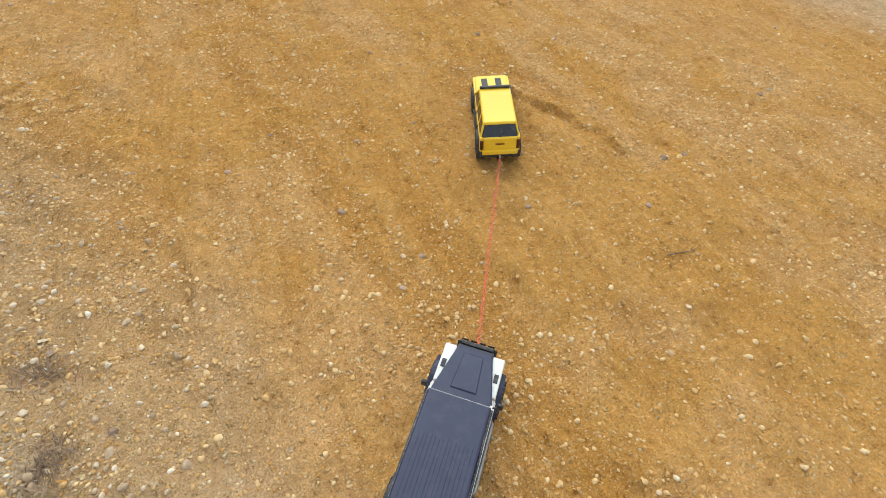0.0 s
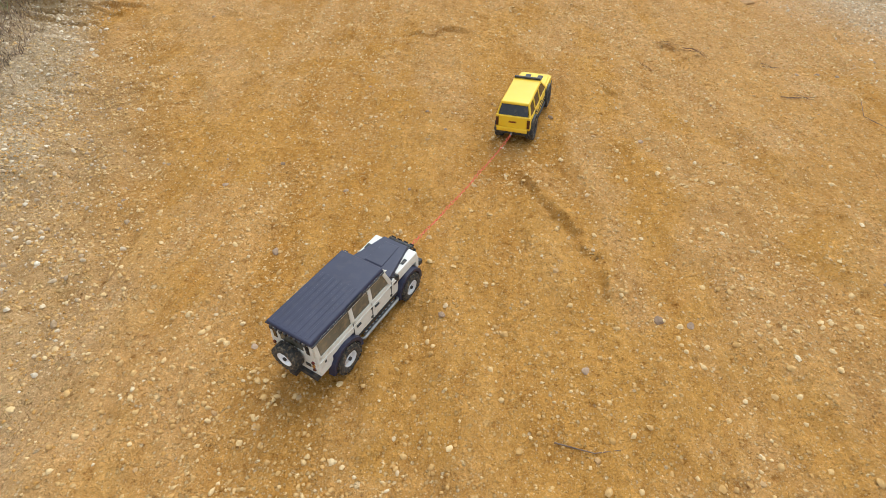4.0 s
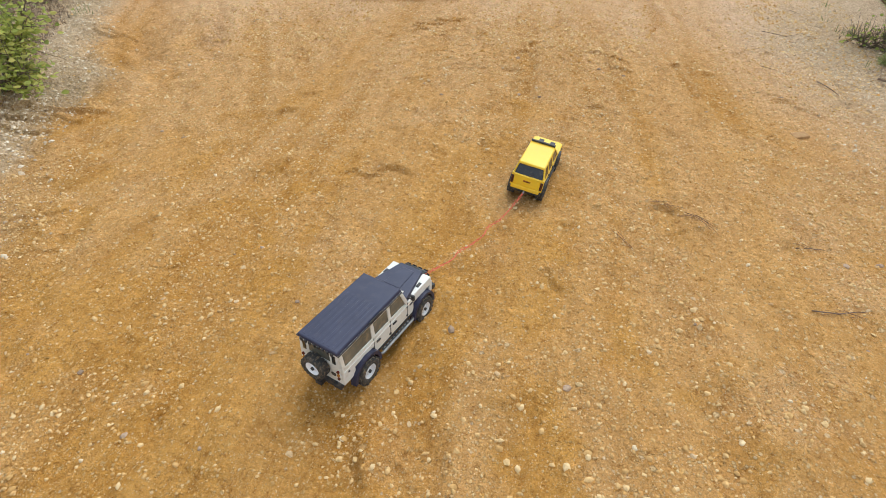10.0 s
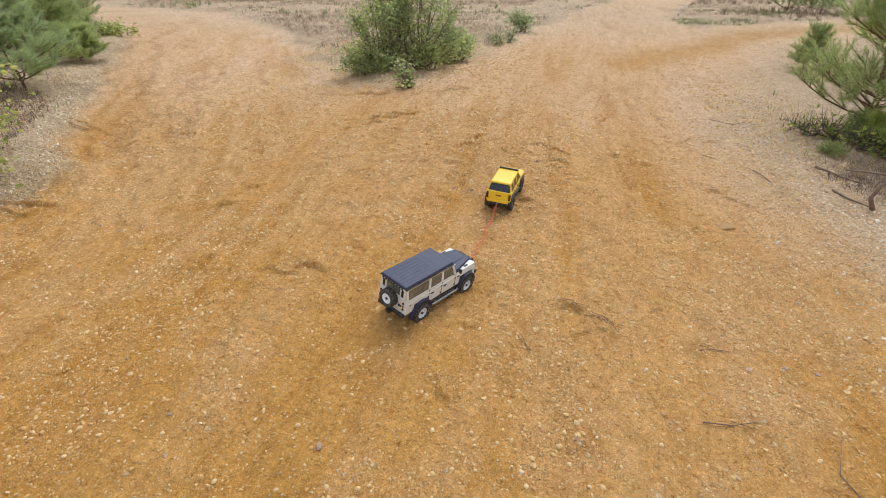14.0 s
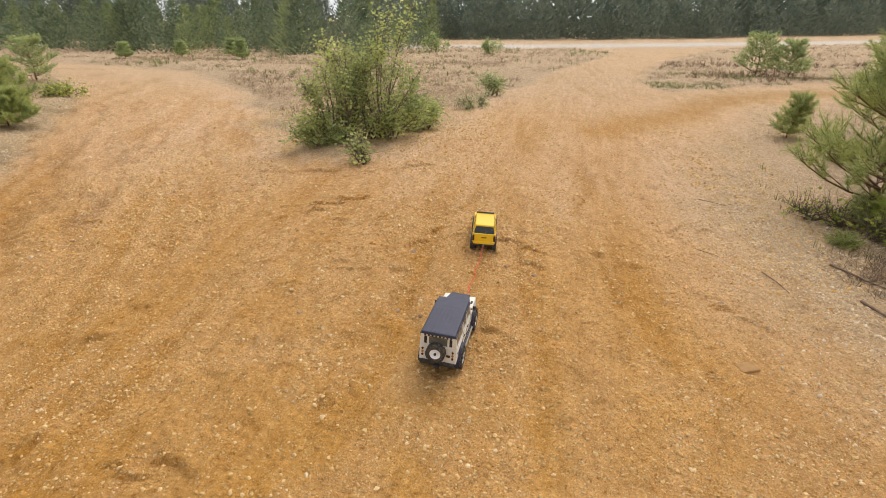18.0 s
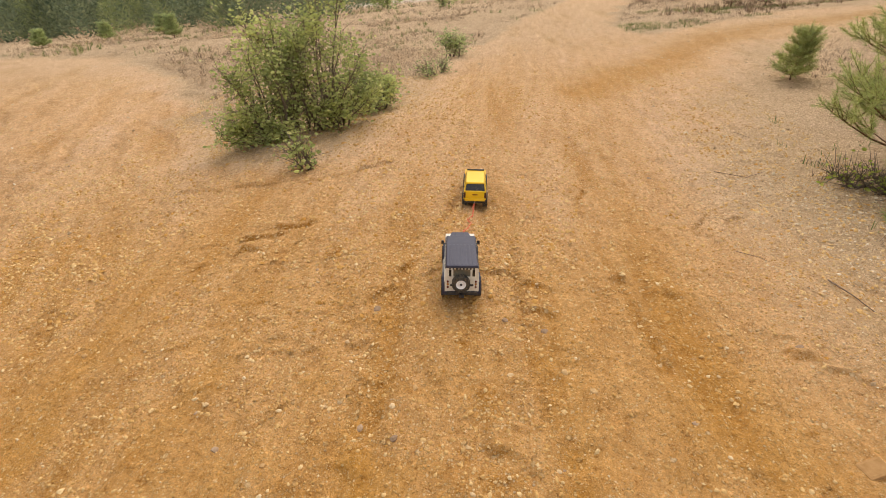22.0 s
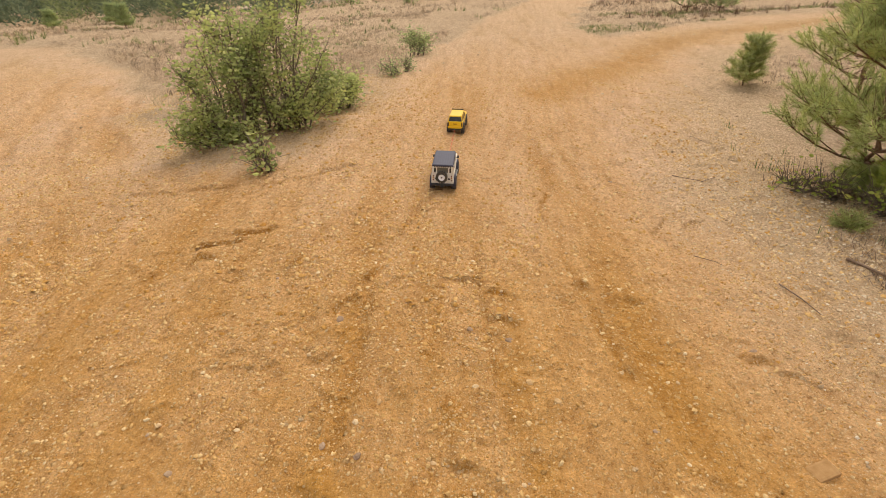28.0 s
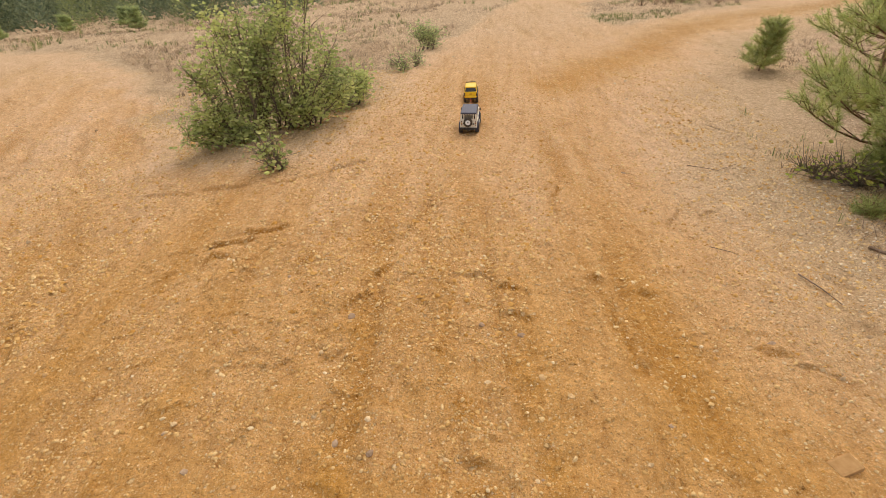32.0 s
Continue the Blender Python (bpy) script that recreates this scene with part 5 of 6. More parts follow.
pine("pine_tree", 5.2, 8.6, 1.5, 0.8, 24, "young green pine on the sandy bank", 6, 4, 42, 0.05, 0.0026, NEEDLE)
pine("pine_tree", -5.05, 5.7, 0.95, 0.68, 25, "bushy blue-green young pine on the bank", 5, 6, 46, 0.06, 0.0024, BLUE_NEEDLE, lean=(-0.2, 0))
pine("pine_tree", -6.05, 7.47, 0.46, 0.4, 26, "small bushy bright green pine on the bank", 4, 5, 60, 0.055, 0.0024, NEEDLE)
pine("pine_tree", -6.9, 7.9, 0.9, 0.65, 27, "bushy green young pine on the bank", 5, 5, 42, 0.06, 0.0028, NEEDLE)
pine("pine_tree", -7.4, 8.5, 0.85, 0.55, 28, "open green young pine on the bank", 4, 5, 40, 0.06, 0.0028, NEEDLE)
pine("pine_tree", -10.7, 12.2, 1.0, 0.55, 29, "open young pine beyond the bend", 4, 4, 26, 0.06, 0.0032, BLUE_NEEDLE)
pine("pine_tree", -6.2, 5.2, 1.5, 0.85, 30, "blue-green young pine on the bank", 5, 5, 38, 0.06, 0.0034, BLUE_NEEDLE)
pine("pine_tree", 6.45, 17.1, 1.05, 0.58, 31, "small pine in the dry meadow", 5, 4, 16, 0.06, 0.0045, BLUE_NEEDLE)
pine("pine_tree", 7.2, 17.0, 0.95, 0.5, 32, "small pine in the dry meadow", 5, 4, 16, 0.06, 0.0045, BLUE_NEEDLE)
pine("pine_tree", 10.6, 18.8, 0.85, 0.4, 33, "small pine in the dry meadow", 5, 4, 16, 0.06, 0.0045, BLUE_NEEDLE)
for k, (px, py, ph) in enumerate(((-14.0, 18.8, 0.65), (-13.0, 20.6, 0.7), (-9.4, 18.9, 0.85), (-11.2, 21.2, 0.8))):
    pine("pine_sapling", px, py, ph * 0.85, 0.27, 50 + k, "small blue-green pine in the dry meadow", 4, 4, 14, 0.06, 0.005, BLUE_NEEDLE)

# dead wood under the pine
def stick(name, pts, r, label, side=()):
    bm = bmesh.new()
    tube(bm, pts, [r * (1 - 0.6 * k / (len(pts) - 1)) for k in range(len(pts))], 6)
    for a, b in side:
        tube(bm, [a, ((a[0] + b[0]) / 2, (a[1] + b[1]) / 2 + 0.006, (a[2] + b[2]) / 2 + 0.004), b], [r * 0.55, r * 0.45, r * 0.25], 5)
    return tagged(part(name, bm, GREYWOOD), label, "dead wood")


def on_ground(pts, lift=0.006):
    return [(x, y, ground_z(x, y) + lift) for x, y in pts]


DZ = ground_z(3.6, 6.3)
stick("dead_branch", [(3.4, 6.35, DZ + 0.01), (3.5, 6.3, DZ + 0.06), (3.62, 6.22, DZ + 0.07), (3.8, 6.15, DZ + 0.04)], 0.008, "grey crooked dead branch under the pine", (((3.5, 6.3, DZ + 0.06), (3.47, 6.42, DZ + 0.14)), ((3.62, 6.22, DZ + 0.07), (3.57, 6.1, DZ + 0.11))))
stick("dead_branch", on_ground([(2.51, 4.95), (2.55, 4.82), (2.575, 4.7)], 0.008), 0.004, "thin grey dead branch on the gravel bank")
GZ = ground_z(3.09, 4.44)
stick("dead_sapling", [(3.09, 4.44, GZ - 0.01), (3.06, 4.46, GZ + 0.07), (3.1, 4.48, GZ + 0.15), (3.19, 4.5, GZ + 0.23), (3.22, 4.52, GZ + 0.3)], 0.016, "crooked grey dead sapling stub on the bank", (((3.19, 4.5, GZ + 0.23), (3.12, 4.53, GZ + 0.31)), ((3.17, 4.5, GZ + 0.21), (2.93, 4.6, GZ + 0.2))))
stick("dead_branch", on_ground([(3.05, 5.26), (3.08, 5.12), (3.13, 5.0), (3.2, 4.88)], 0.012), 0.009, "dark crooked dead branch on the gravel bank")
stick("dead_branch", on_ground([(2.95, 4.7), (3.0, 4.56), (3.09, 4.42)], 0.012), 0.009, "dark crooked dead branch on the gravel bank")
for pts, r in (([(1.69, 2.62), (1.75, 2.66), (1.81, 2.67)], 0.004), ([(1.63, 2.24), (1.72, 2.25), (1.8, 2.3), (1.92, 2.31)], 0.004), ([(2.05, 2.0), (2.0, 2.15), (2.06, 2.3)], 0.004), ([(0.35, 0.38), (0.44, 0.36), (0.5, 0.37)], 0.0035), ([(2.55, 6.6), (2.75, 6.5), (2.9, 6.55)], 0.005), ([(2.2, 5.25), (2.3, 5.2), (2.36, 5.1)], 0.004), ([(2.9, 7.6), (3.05, 7.5), (3.1, 7.35)], 0.004)):
    tagged(stick("twig", on_ground(pts, 0.004), r * 0.6, "thin dry twig lying on the sand"), group="dry twigs")

for bx, by, ang, n in ((1.32, 2.68, -35, 7), (1.2, 2.78, -10, 4), (1.75, 2.25, 8, 4), (1.02, 2.5, -50, 3), (1.75, 2.65, 5, 3)):
    bm = bmesh.new()
    rb2 = random.Random(int(bx * 100))
    for k in range(n):
        a = radians(ang + rb2.uniform(-14, 14))
        x0, y0, L = bx + rb2.uniform(-0.03, 0.03), by + rb2.uniform(-0.012, 0.012), rb2.uniform(0.06, 0.16)
        pts = [(x0 + L * u * math.cos(a), y0 + L * u * math.sin(a) + 0.012 * math.sin(u * 4 + k)) for u in (-0.5, -0.15, 0.2, 0.5)]
        tube(bm, on_ground(pts, 0.005 + 0.002 * k), [0.0005, 0.0008, 0.0007, 0.0004], 5)
    tagged(part("dry_stalks", bm, BARK), "loose bundle of brown dry stalks on the sand", "dead wood", kind="stuff")

# ---- grass and heather on the verges: uncountable ----
def blades(places, per, hmin, hmax, width, rng, splay=0.5):
    p = np.repeat(places, per, 0)
    n = len(p)
    p = p + np.c_[rng.normal(0, 0.03, (n, 2)), np.zeros(n)]
    h = rng.uniform(hmin, hmax, (n, 1))
    ang = rng.random(n) * 2 * np.pi
    out = np.c_[np.cos(ang), np.sin(ang), np.zeros(n)]
    wid = np.c_[-np.sin(ang), np.cos(ang), np.zeros(n)] * width
    tip = p + out * h * splay * rng.random((n, 1)) * 1.4 + np.c_[np.zeros((n, 2)), h]
    midp = p + (tip - p) * 0.5 + np.c_[np.zeros((n, 2)), h * 0.08]
    v = np.stack([p - wid, p + wid, midp + wid * 0.7, tip, midp - wid * 0.7], 1).reshape(-1, 3)
    i = np.arange(n)[:, None] * 5
    return v, (i + [0, 1, 2, 4]).tolist() + (i + [4, 2, 3]).tolist()


def scatter(poly, n, box, rng, edge=0.1, patch=None):
    x, y = rng.uniform(box[0], box[1], n), rng.uniform(box[2], box[3], n)
    keep = inside(x, y, poly) > edge
    if patch is not None:
        keep &= value_noise(x, y, patch[0], patch[1]) > patch[2]
    x, y = x[keep], y[keep]
    z = on_sheet(x, y)
    return np.c_[x, y, z - 0.004]


def stuff(name, chunks, material, label, category):
    V, F, off = [], [], 0
    for v, f in chunks:
        V.append(v)
        F += [[i + off for i in q] for q in f]
        off += len(v)
    return tagged(raw(name, np.concatenate(V), F, material), label, category, kind="stuff")


rng = np.random.default_rng(77)
chunks = []
for poly, box, n, per, h0, h1, wdt in ((ISLAND, (-6, 1.0, 7.0, 13), 1500, 7, 0.02, 0.11, 0.0018), (ISLAND, (-14, 3.5, 12, 20), 3400, 6, 0.02, 0.07, 0.004), (ISLAND, (-30, 5, 18, 31), 3000, 5, 0.03, 0.10, 0.008), (RIGHT_MEADOW, (3, 14, 12.5, 20), 1800, 6, 0.02, 0.07, 0.004), (RIGHT_MEADOW, (4, 40, 19, 42), 3200, 5, 0.03, 0.10, 0.009), (LEFT_BANK, (-14, -1.8, 1.5, 15), 1500, 5, 0.03, 0.14, 0.003), (RIGHT_BANK, (3.2, 14, 6.5, 14), 1000, 5, 0.02, 0.10, 0.003)):
    chunks.append(blades(scatter(poly, n * 2, box, rng, 0.25, (1.1, 31, -0.15)), per, h0, h1, wdt, rng, 1.9))
stuff("dry_grass", chunks, DRY_GRASS, "thin bleached dry grass on the verges", "grass")
chunks = []
for poly, box, n, per, h0, h1, wdt in ((ISLAND, (-6, 1.5, 7.5, 15), 420, 8, 0.03, 0.12, 0.002), (ISLAND, (-14, 5, 15, 30), 900, 7, 0.05, 0.15, 0.006), (RIGHT_MEADOW, (3, 12, 12.5, 17), 2000, 7, 0.015, 0.07, 0.004), (LEFT_BANK, (-12, -2.3, 2, 14), 300, 8, 0.03, 0.12, 0.003), (RIGHT_BANK, (3, 9, 4, 12), 160, 8, 0.02, 0.1, 0.003)):
    chunks.append(blades(scatter(poly, n * 2, box, rng, 0.1, (0.9, 47, 0.1)), per, h0, h1, wdt, rng))
stuff("green_grass", chunks, GREEN_GRASS, "sparse grey-green grass along the track edges", "grass")
chunks = []
for poly, box, n, per, h0, h1, wdt in ((ISLAND, (-7, 0.5, 7.5, 15), 260, 10, 0.03, 0.13, 0.003), (RIGHT_MEADOW, (4.5, 16, 14, 21), 420, 12, 0.04, 0.17, 0.006), (LEFT_BANK, (-10, -2.6, 2.2, 13), 650, 10, 0.02, 0.09, 0.003), (LEFT_BANK, (-6.5, -2.4, 2.2, 8.5), 2600, 12, 0.012, 0.05, 0.003), (RIGHT_BANK, (3.0, 7, 5.2, 11), 260, 10, 0.01, 0.05, 0.003)):
    chunks.append(blades(scatter(poly, n * 2, box, rng, 0.3, (0.8, 53, 0.0)), per, h0, h1, wdt, rng, 1.2))
under = np.c_[rng.normal(3.88, 0.16, 300), rng.normal(6.15, 0.2, 300)]
chunks.append(blades(np.c_[under, on_sheet(under[:, 0], under[:, 1])], 12, 0.01, 0.04, 0.002, rng, 2.6))
under = np.c_[rng.normal(3.45, 0.2, 260), rng.normal(4.95, 0.25, 260)]
chunks.append(blades(np.c_[under, on_sheet(under[:, 0], under[:, 1])], 12, 0.015, 0.06, 0.002, rng, 2.2))
for lx, ly, ls in ((-1.37, 0.73, 0.028), (-1.36, 0.49, 0.024)):
    under = np.c_[rng.normal(lx, ls, 34), rng.normal(ly, ls * 0.7, 34)]
    chunks.append(blades(np.c_[under, on_sheet(under[:, 0], under[:, 1])], 8, 0.006, 0.02, 0.0013, rng, 2.5))
stuff("heather", chunks, HEATHER, "dead brown heather and litter on the verges", "heather")


# ---- far woods ----
def wood_tree(rng, x, y, h, wide, per):
    """A far conifer as short drooping sprays round a stem."""
    n = per
    u = rng.random(n) ** 1.1
    zc = h * (0.01 + 0.99 * u)
    rad = wide * (1.05 - u) ** 0.8 * (0.35 + 0.75 * rng.random(n))
    ang = rng.random(n) * 2 * np.pi
    c = np.c_[x + rad * np.cos(ang), y + rad * np.sin(ang), zc]
    ln = (0.10 + 0.12 * rng.random((n, 1))) * h * 0.42
    d = np.c_[np.cos(ang), np.sin(ang), 0.5 + 0.9 * rng.random(n)]
    d /= np.linalg.norm(d, axis=1, keepdims=True)
    a = np.c_[-np.sin(ang), np.cos(ang), np.zeros(n)]
    w = ln * (0.32 + 0.2 * rng.random((n, 1)))
    v = np.stack([c - a * w, c + d * ln * 0.35 - np.array([0, 0, 1]) * w * 0.6, c + a * w, c + d * ln], 1).reshape(-1, 3)
    i = np.arange(n)[:, None] * 4
    return v, np.concatenate([i + [0, 1, 3], i + [1, 2, 3]], 0)


def wood(name, spots, material, label):
    V, F, off = [], [], 0
    rngw = np.random.default_rng(len(spots))
    for x, y, h, wide, per in spots:
        v, f = wood_tree(rngw, x, y, h, wide, per)
        V.append(v)
        F.append(f + off)
        off += len(v)
    ob = raw(name, np.concatenate(V), np.concatenate(F), material)
    return tagged(ob, label, "woodland", kind="stuff")


rw = random.Random(9)
spots = []
for k in range(240):
    x = rw.uniform(-42, -5.5)
    y = rw.uniform(20.5, 36) + 0.12 * abs(x + 10)
    if y > 22.6 - 0.03 * (x + 17):
        spots.append((x, y, rw.uniform(1.1, 2.7), rw.uniform(0.6, 1.1), 380))
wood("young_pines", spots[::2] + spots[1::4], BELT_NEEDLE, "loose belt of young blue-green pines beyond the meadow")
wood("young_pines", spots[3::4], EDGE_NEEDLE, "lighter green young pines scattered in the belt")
spots = []
for k in range(420):
    u = rw.uniform(-75, 110)
    edge = 44.0 + max(0.0, u - 2) * 0.62 + max(0.0, -u - 8) * 0.1
    d = abs(rw.gauss(0, 9))
    spots.append((u, edge + d, (rw.uniform(3.6, 6.0) + 0.05 * max(u, 0) + 0.06 * d) * (0.95 if u < -6 else 1.05), rw.uniform(1.3, 2.3), 280))
for k in range(160):
    u = rw.uniform(-10, 60)
    edge = 41.5 + max(0.0, u - 2) * 0.62
    spots.append((u, edge + rw.uniform(0, 2.5), rw.uniform(1.6, 3.4), rw.uniform(1.1, 1.8), 270))
wood("pine_wood", spots, HAZED_NEEDLE, "dark dense pine wood along the horizon, haze tinted into its needles")

# ---- stones ----
def pebble_shape():
    """A broken, flattened lump of thirteen faces, open below."""
    a = np.arange(5) * 2 * np.pi / 5
    low = np.c_[np.cos(a), np.sin(a), np.full(5, -0.35)]
    top = np.c_[0.62 * np.cos(a + 0.6), 0.62 * np.sin(a + 0.6), np.full(5, 0.8)]
    f = [(k, (k + 1) % 5, 5 + k) for k in range(5)] + [((k + 1) % 5, 5 + (k + 1) % 5, 5 + k) for k in range(5)] + [(5, 6, 7), (5, 7, 8), (5, 8, 9)]
    return np.concatenate([low, top]), np.array(f)


PEB_V, PEB_F = pebble_shape()
OV = np.array([(1, 0, -0.3), (-0.8, 0.1, -0.3), (0, 1, -0.3), (0.1, -1, -0.3), (0.35, -0.1, 0.8), (-0.35, 0.1, 0.75)], float)
OF = np.array([(0, 2, 4), (2, 5, 4), (2, 1, 5), (1, 3, 5), (3, 4, 5), (3, 0, 4)])


def pebbles(n, box, rng, dens, size, label, name="pebbles", fine=False, material=PEBBLE, lift=0.32):
    PV, PF = (OV, OF) if fine else (PEB_V, PEB_F)
    x, y = rng.uniform(box[0], box[1], n), rng.uniform(box[2], box[3], n)
    z, veg, gravel = on_sheet(x, y), on_sheet(x, y, VEG), on_sheet(x, y, GRAVEL)
    keep = rng.random(n) < dens(x, y, veg, gravel)
    x, y, z, gravel = x[keep], y[keep], z[keep], gravel[keep]
    n = len(x)
    r = size[0] * (1 - rng.random(n)) ** (-1 / size[2])
    r = np.minimum(r, size[1])
    ax = np.stack([rng.uniform(0.75, 1.35, n), rng.uniform(0.65, 1.05, n), rng.uniform(0.45, 0.75, n)], -1) * r[:, None]
    lump = 1 + 0.2 * rng.normal(0, 1, (n, len(PV), 1)).clip(-1.5, 1.5)
    v = PV[None] * lump * ax[:, None]
    a = rng.random(n) * 2 * np.pi
    c, s = np.cos(a)[:, None], np.sin(a)[:, None]
    tilt = rng.normal(0, 0.3, (n, 1))
    vx, vy, vz = v[..., 0], v[..., 1], v[..., 2]
    vx, vz = vx * np.cos(tilt) - vz * np.sin(tilt), vx * np.sin(tilt) + vz * np.cos(tilt)
    v = np.stack([vx * c - vy * s + x[:, None], vx * s + vy * c + y[:, None], vz + (z + ax[:, 2] * lift)[:, None]], -1).reshape(-1, 3)
    f = (PF[None] + (np.arange(n) * len(PV))[:, None, None]).reshape(-1, 3)
    me = bpy.data.meshes.new(name)
    me.vertices.add(len(v))
    me.vertices.foreach_set("co", v.ravel())
    me.loops.add(f.size)
    me.loops.foreach_set("vertex_index", f.ravel())
    me.polygons.add(len(f))
    me.polygons.foreach_set("loop_start", np.arange(0, f.size, 3))
    me.polygons.foreach_set("loop_total", np.full(len(f), 3))
    me.update(calc_edges=True)
    me.materials.append(material)
    return tagged(new(name, me), label, "gravel", kind="stuff")


def strewn(x, y):
    """Loose stones lie in rafts: little on the smooth sand, much in the streaks."""
    return gravelly(x, y) ** 1.4


rp = np.random.default_rng(5)
pebbles(40000, (-2.0, 2.6, -0.7, 5.0), rp, lambda x, y, v, g: 0.2 + 0.6 * g + 0.6 * strewn(x, y), (0.0036, 0.0095, 2.5), "loose pale and tan pebbles pressed in sand")
pebbles(130000, (-2.1, 2.7, -0.7, 5.4), rp, lambda x, y, v, g: 0.3 + 0.4 * g + 0.55 * strewn(x, y), (0.0026, 0.0062, 2.7), "crumbs of orange sand and grit", "grit", True, CRUMB, 0.45)
pebbles(46000, (-3.2, 3.6, 4.8, 10.5), rp, lambda x, y, v, g: 0.3 + 0.5 * g + 0.55 * strewn(x, y), (0.0052, 0.015, 2.6), "loose pale and tan pebbles along the track", "pebbles", True)
pebbles(9000, (-2.6, 3.0, 4.3, 9.5), rp, lambda x, y, v, g: (1 - v) * (0.15 + 0.8 * strewn(x, y)), (0.008, 0.018, 3.0), "clods of trodden orange sand and stones", "clods", True, CRUMB, 0.4)
pebbles(5000, (-2.6, 2.8, 2.3, 5.4), rp, lambda x, y, v, g: 0.3 + 0.5 * g + 0.5 * strewn(x, y), (0.0055, 0.0115, 3.0), "scattered pale pebbles on the worn track", "pebbles", True)
pebbles(24000, (-9, 8, 1, 17), rp, lambda x, y, v, g: (0.2 + 0.8 * g) * ((x < -1.9) | (x > 2.5) | (y > 10)), (0.006, 0.022, 2.6), "pale gravel along the verges", "pebbles", True, BANK_PEBBLE)
pebbles(22000, (-3.4, -1.0, -0.7, 4.5), rp, lambda x, y, v, g: g, (0.0036, 0.012, 2.5), "heaped pale gravel on the bank", "pebbles", False, BANK_PEBBLE)
pebbles(16000, (2.2, 3.6, 2.6, 6.5), rp, lambda x, y, v, g: 0.1 + 0.6 * smooth(x, 2.5, 2.95), (0.0045, 0.013, 2.6), "dense pale gravel on the bank under the pine", "pebbles", True, BANK_PEBBLE)
pebbles(24000, (-9.5, -1.9, 3.2, 13), rp, lambda x, y, v, g: (1 - v) * (0.15 + 0.7 * strewn(x, y)), (0.006, 0.018, 2.7), "loose tan pebbles on the bending track", "pebbles", True)
pebbles(46000, (-7.2, -2.1, 2.6, 9.2), rp, lambda x, y, v, g: 0.8 * np.exp(-(((inside(x, y, LEFT_BANK) - 0.16) / 0.2) ** 2)), (0.006, 0.018, 2.6), "pale stones heaped along the edge of the bank", "pebbles", True, BANK_PEBBLE)


def stone(x, y, r, rng, material, label, group):
    bm = bmesh.new()
    bmesh.ops.create_icosphere(bm, subdivisions=2, radius=1)
    ax = Vector((rng.uniform(0.85, 1.4), rng.uniform(0.7, 1.05), rng.uniform(0.45, 0.7))) * r
    cuts = [Vector((rng.gauss(0, 1), rng.gauss(0, 1), rng.gauss(0, 0.8))).normalized() for _ in range(9)]
    for v in bm.verts:
        d = v.co.normalized()
        k = min([1.0] + [0.72 / max(d.dot(c), 1e-3) for c in cuts if d.dot(c) > 0.5]) * (1 + 0.06 * noise.noise(d * 2.5 + Vector((x * 7, y * 7, 0))))
        v.co = Vector((d.x * ax.x, d.y * ax.y, d.z * ax.z)) * k
    for f in bm.faces:
        f.smooth = False
    ob = part("stone", bm, material)
    ob.matrix_basis = pose(x, y, ground_z(x, y) - ax.z * 0.08, rng.uniform(-12, 12), rng.uniform(-12, 12), rng.uniform(0, 360))
    return tagged(ob, label, "stone", group)


rs = random.Random(3)
GREYS = [(-0.63, 1.48), (-1.6, 1.98), (-1.39, 3.06), (-0.51, 0.99), (0.06, 0.74), (-0.81, 1.34), (0.68, 0.76), (0.76, 0.74), (-0.35, 0.69), (-0.39, 2.17), (-0.34, 1.32), (0.01, 1.73), (0.46, 1.85), (1.85, 2.56), (2.0, 2.62), (2.11, 2.62), (0.83, 1.72), (-1.57, 3.11), (0.94, 4.43), (-3.15, 5.21), (0.45, 3.83), (0.58, 3.78), (1.1, 4.38), (0.37, 4.48), (2.1, 4.38), (2.04, 6.49), (-0.01, 3.72), (1.53, 7.42), (-1.22, 0.5), (-1.36, 0.8), (-0.45, 0.61), (0.45, 0.58), (1.42, 0.95), (1.49, 0.96)]
PALES = [(-0.69, 1.0), (-0.72, 1.04), (-0.06, 1.65), (0.53, 1.03), (0.46, 1.09), (0.14, 1.36), (0.55, 1.31), (1.5, 1.35), (0.4, 0.92), (0.35, 0.89), (-0.4, 0.72), (-0.37, 0.83), (-0.17, 0.79), (0.49, 0.76), (0.19, 0.68), (0.21, 1.96), (-0.31, 1.85), (1.31, 1.71), (-0.58, 1.81), (0.63, 1.71), (1.72, 2.7), (1.97, 2.91), (0.38, 3.09), (-0.15, 2.61), (-0.39, 2.03), (1.97, 2.44), (1.77, 2.21), (0.4, 1.7), (1.07, 1.91), (0.03, 1.85), (1.12, 2.08), (-0.9, 4.21), (1.1, 3.72), (1.35, 4.72), (-0.06, 3.86), (0.18, 3.66), (0.55, 3.91), (1.53, 4.24), (1.16, 4.14), (0.82, 3.78), (1.25, 4.04), (1.68, 4.31), (-0.19, 0.78), (-0.01, 0.29), (0.27, 0.2), (0.41, 0.18), (0.12, 0.11), (0.42, 0.23)]
for k, (x, y) in enumerate(GREYS):
    stone(x, y, rs.uniform(0.011, 0.017) * (1.0 if y < 4 else 1.35), rs, GREY_STONE, "flat brown-grey stone lying on the sand", "grey stones on the track")
for k, (x, y) in enumerate(PALES):
    stone(x, y, rs.uniform(0.0075, 0.012) * (1.0 if y < 3 else 1.25), rs, PALE_STONE, "pale cream pebble lying on the sand", "pale stones on the track")
